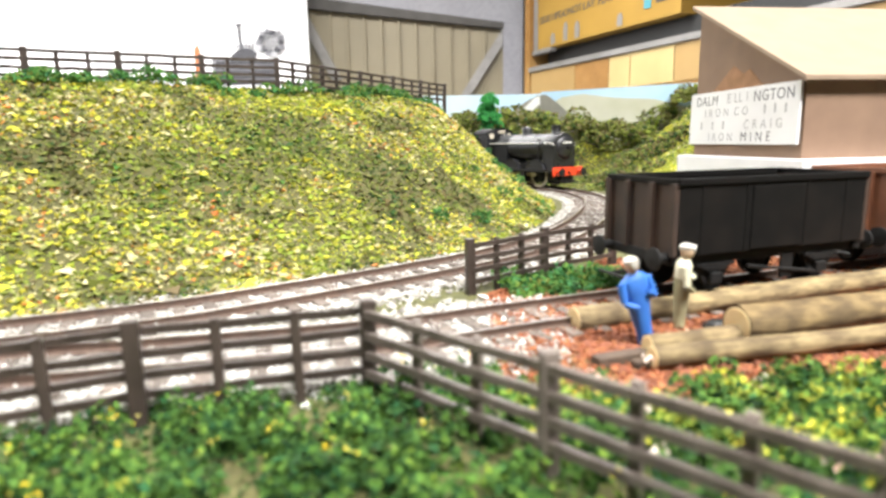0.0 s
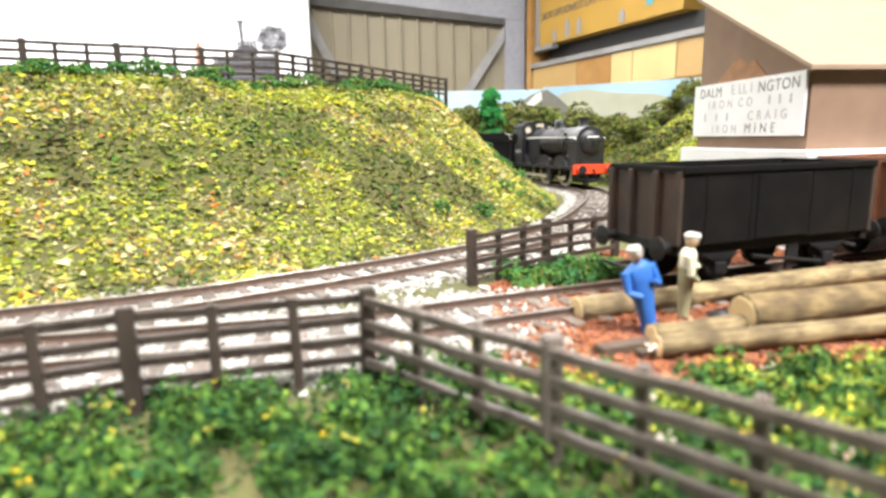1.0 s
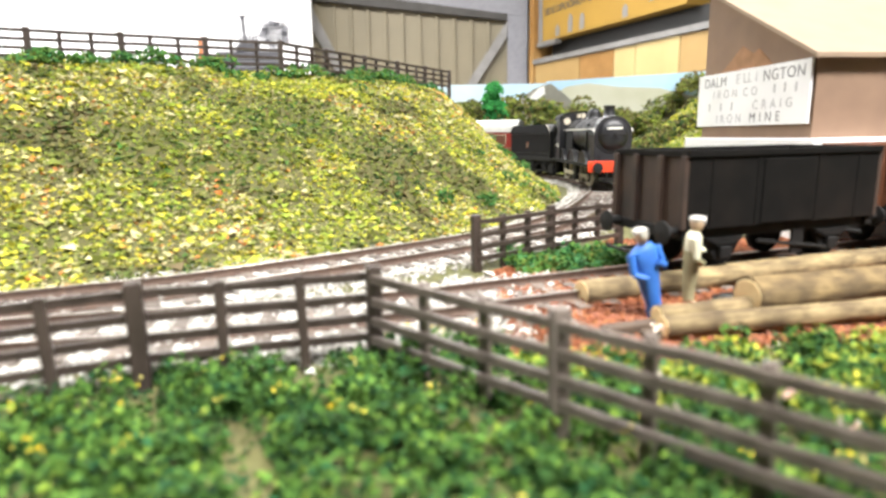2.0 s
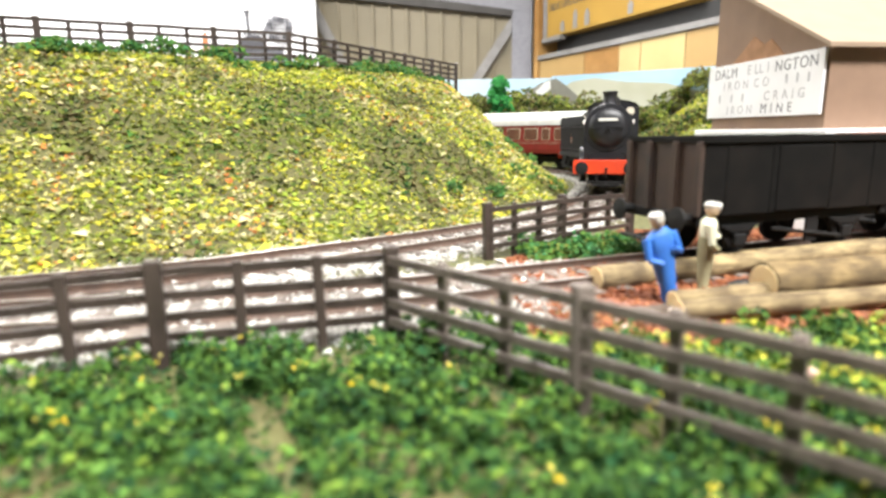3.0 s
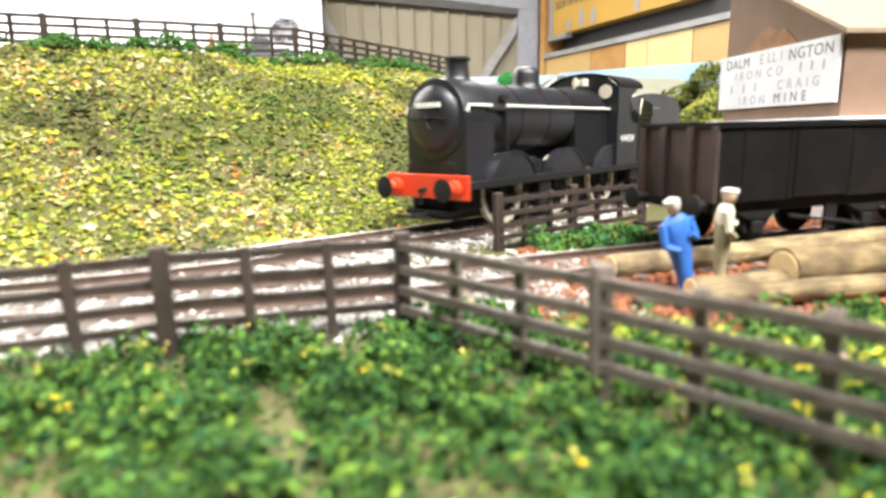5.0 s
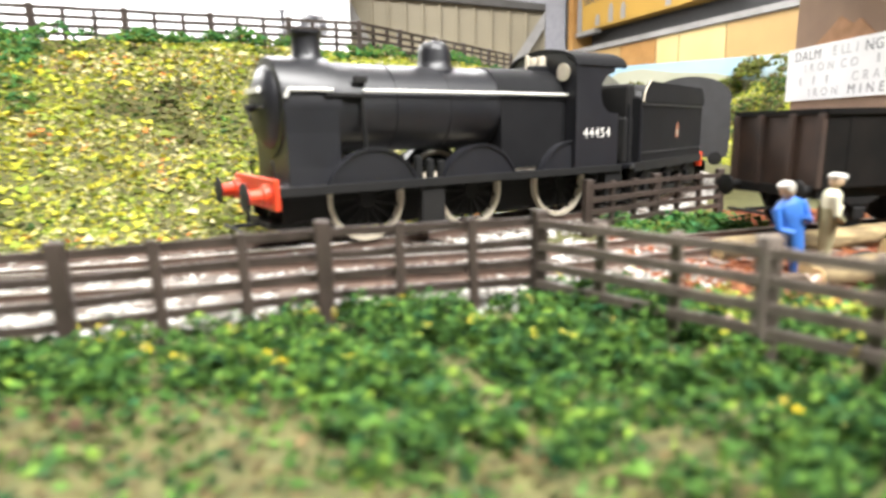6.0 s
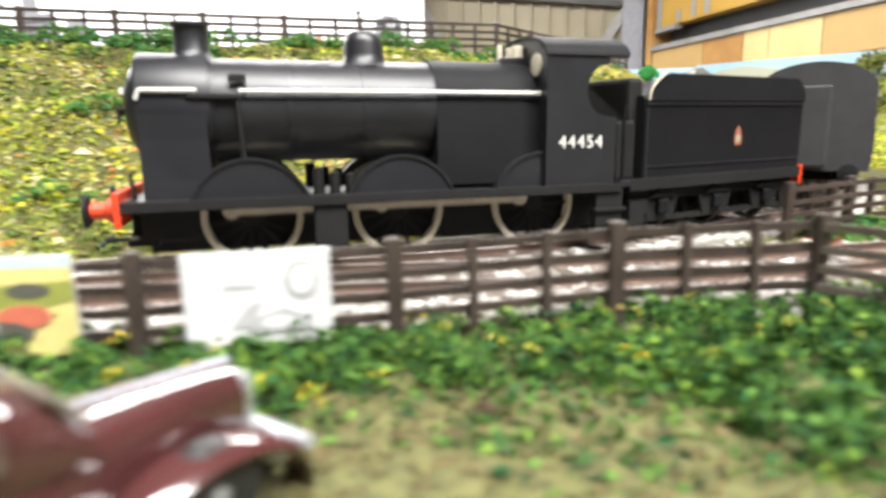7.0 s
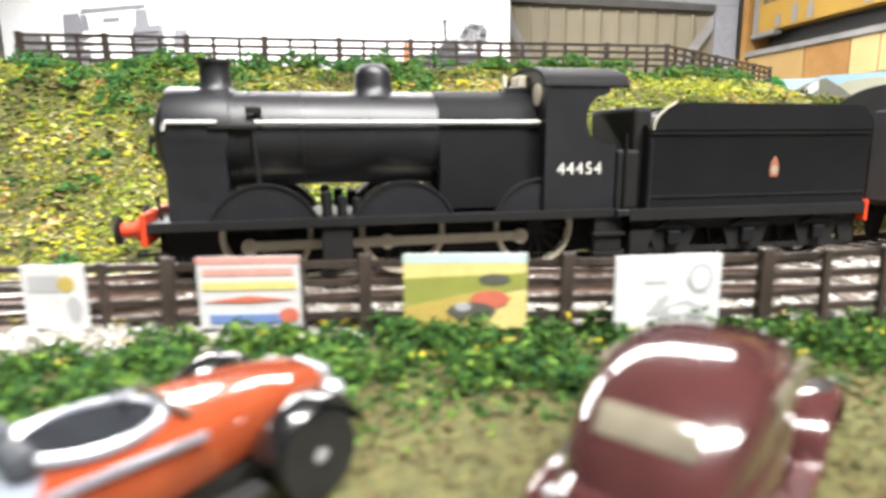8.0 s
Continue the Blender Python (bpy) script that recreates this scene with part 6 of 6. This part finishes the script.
ribbon("track_bed", LINE, 21, 0.3, M_BED, "pale stone bed under the main track", nearest_s(LINE, -150, 695))
ribbon("siding_bed", LINE2, 24, 0.15, M_BED, "pale stone bed under the siding", 0, nearest_s(LINE2, 52, 183))
ribbon("ash_bed", LINE2 - np.array([-6, 26]), 34, 0.2, M_ASHBED, "rust-red ash ground under the logs", nearest_s(LINE2, 44, 180))

# ballast
bl = scatter(300000, -330, 150, 20, 560, 70, lambda x, y, u: (away(LINE, x, y) < 21 + 3 * u) | ((away(LINE2, x, y) < 22 + 6 * u) & (x < 46)), 0.1, 0.25)
bl = bl[(bl[:, 1] < 540)]
crumbs("ballast", bl, 0.78, M_STONE, "pale stone ballast chippings under the track", "ballast", 71, 0.7, solid=True)
st = scatter(900, -260, 70, 60, 250, 72, lambda x, y, u: (away(LINE2, x, y) > 15) & (away(LINE2, x, y) < 29) & (x < 46) & ~inside_hill(x, y), 0.4, 0.3)
crumbs("loose_stones", st, 1.6, M_STONE, "larger white stones along the track edge", "stones", 73, 0.75)

# ---- pieces of the track ----
S_A, S_B = nearest_s(LINE, -60, 690), nearest_s(LINE, -330, 72)
track(LINE, RAIL_TOP, "railway_track", "curving rusty-railed model track on pale ballast", S_A, S_B)
track(LINE2, RAIL_TOP2, "siding_track", "rusty-railed siding track beside the main line", 0, 2.0 * len(LINE2))

# ---- what moves ----
S3 = nearest_s(LINE, 93, 344)
RUN = [(0, -233.6), (0.5, -210.7), (1, -181.9), (1.5, -148.5), (3, -33.1), (3.5, 7.5), (4, 48), (5.5, 165.3), (6, 205.6), (6.5, 248.9), (7, 285.9), (7.5, 328.7), (8, 367.1)]


def run_at(t):
    """Where the leading axle is along the line; a smooth curve through the rows."""
    ts, ss = [r[0] for r in RUN], [r[1] for r in RUN]
    c = np.polyfit(ts, ss, 6)
    return S3 + float(np.polyval(c, t))


def rigid(s_front, s_back, top, mid):
    """A vehicle carried by two points of the line, its origin mid of the way from front to back."""
    a, b = on_line(LINE, s_front), on_line(LINE, s_back)
    c, d = a.lerp(b, mid), a - b
    za, zb = float(rise(a.x)), float(rise(b.x))
    return pose(c.x * U, c.y * U, (top + (za + zb) / 2) * U, 0, -math.degrees(math.atan2(za - zb, d.length)), math.degrees(math.atan2(d.y, d.x)))


def motions():
    ts = [i / 10 for i in range(81)]
    walk(loco, [(t, rigid(run_at(t), run_at(t) - 69.3, RAIL_TOP, 0.5)) for t in ts])
    walk(tender, [(t, rigid(run_at(t) - 107, run_at(t) - 153, RAIL_TOP, 0.5)) for t in ts])
    for i, c in enumerate(coaches):
        walk(c, [(t, rigid(run_at(t) - 220 - i * 250, run_at(t) - 380 - i * 250, RAIL_TOP, 0.5)) for t in ts])
    spin = lambda t, r: math.degrees((run_at(t) - run_at(7)) / (1.05 * r)) + 250
    for w, x, s in loco_wheels:
        walk(w, [(t, pose(x * U, s * 8.6 * U, WHEEL_R * U, 0, spin(t, WHEEL_R), 0)) for t in ts])
    for rod_, s in rods:
        walk(rod_, [(t, pose(-4.6 * U * math.sin(radians(spin(t, WHEEL_R))), s * 10.4 * U, (WHEEL_R - 4.6 * math.cos(radians(spin(t, WHEEL_R)))) * U)) for t in ts])
    for w, x, s in tender_wheels:
        walk(w, [(t, pose(x * U, s * 8.6 * U, 8.6 * U, 0, spin(t, 8.6), 0)) for t in ts])

motions()
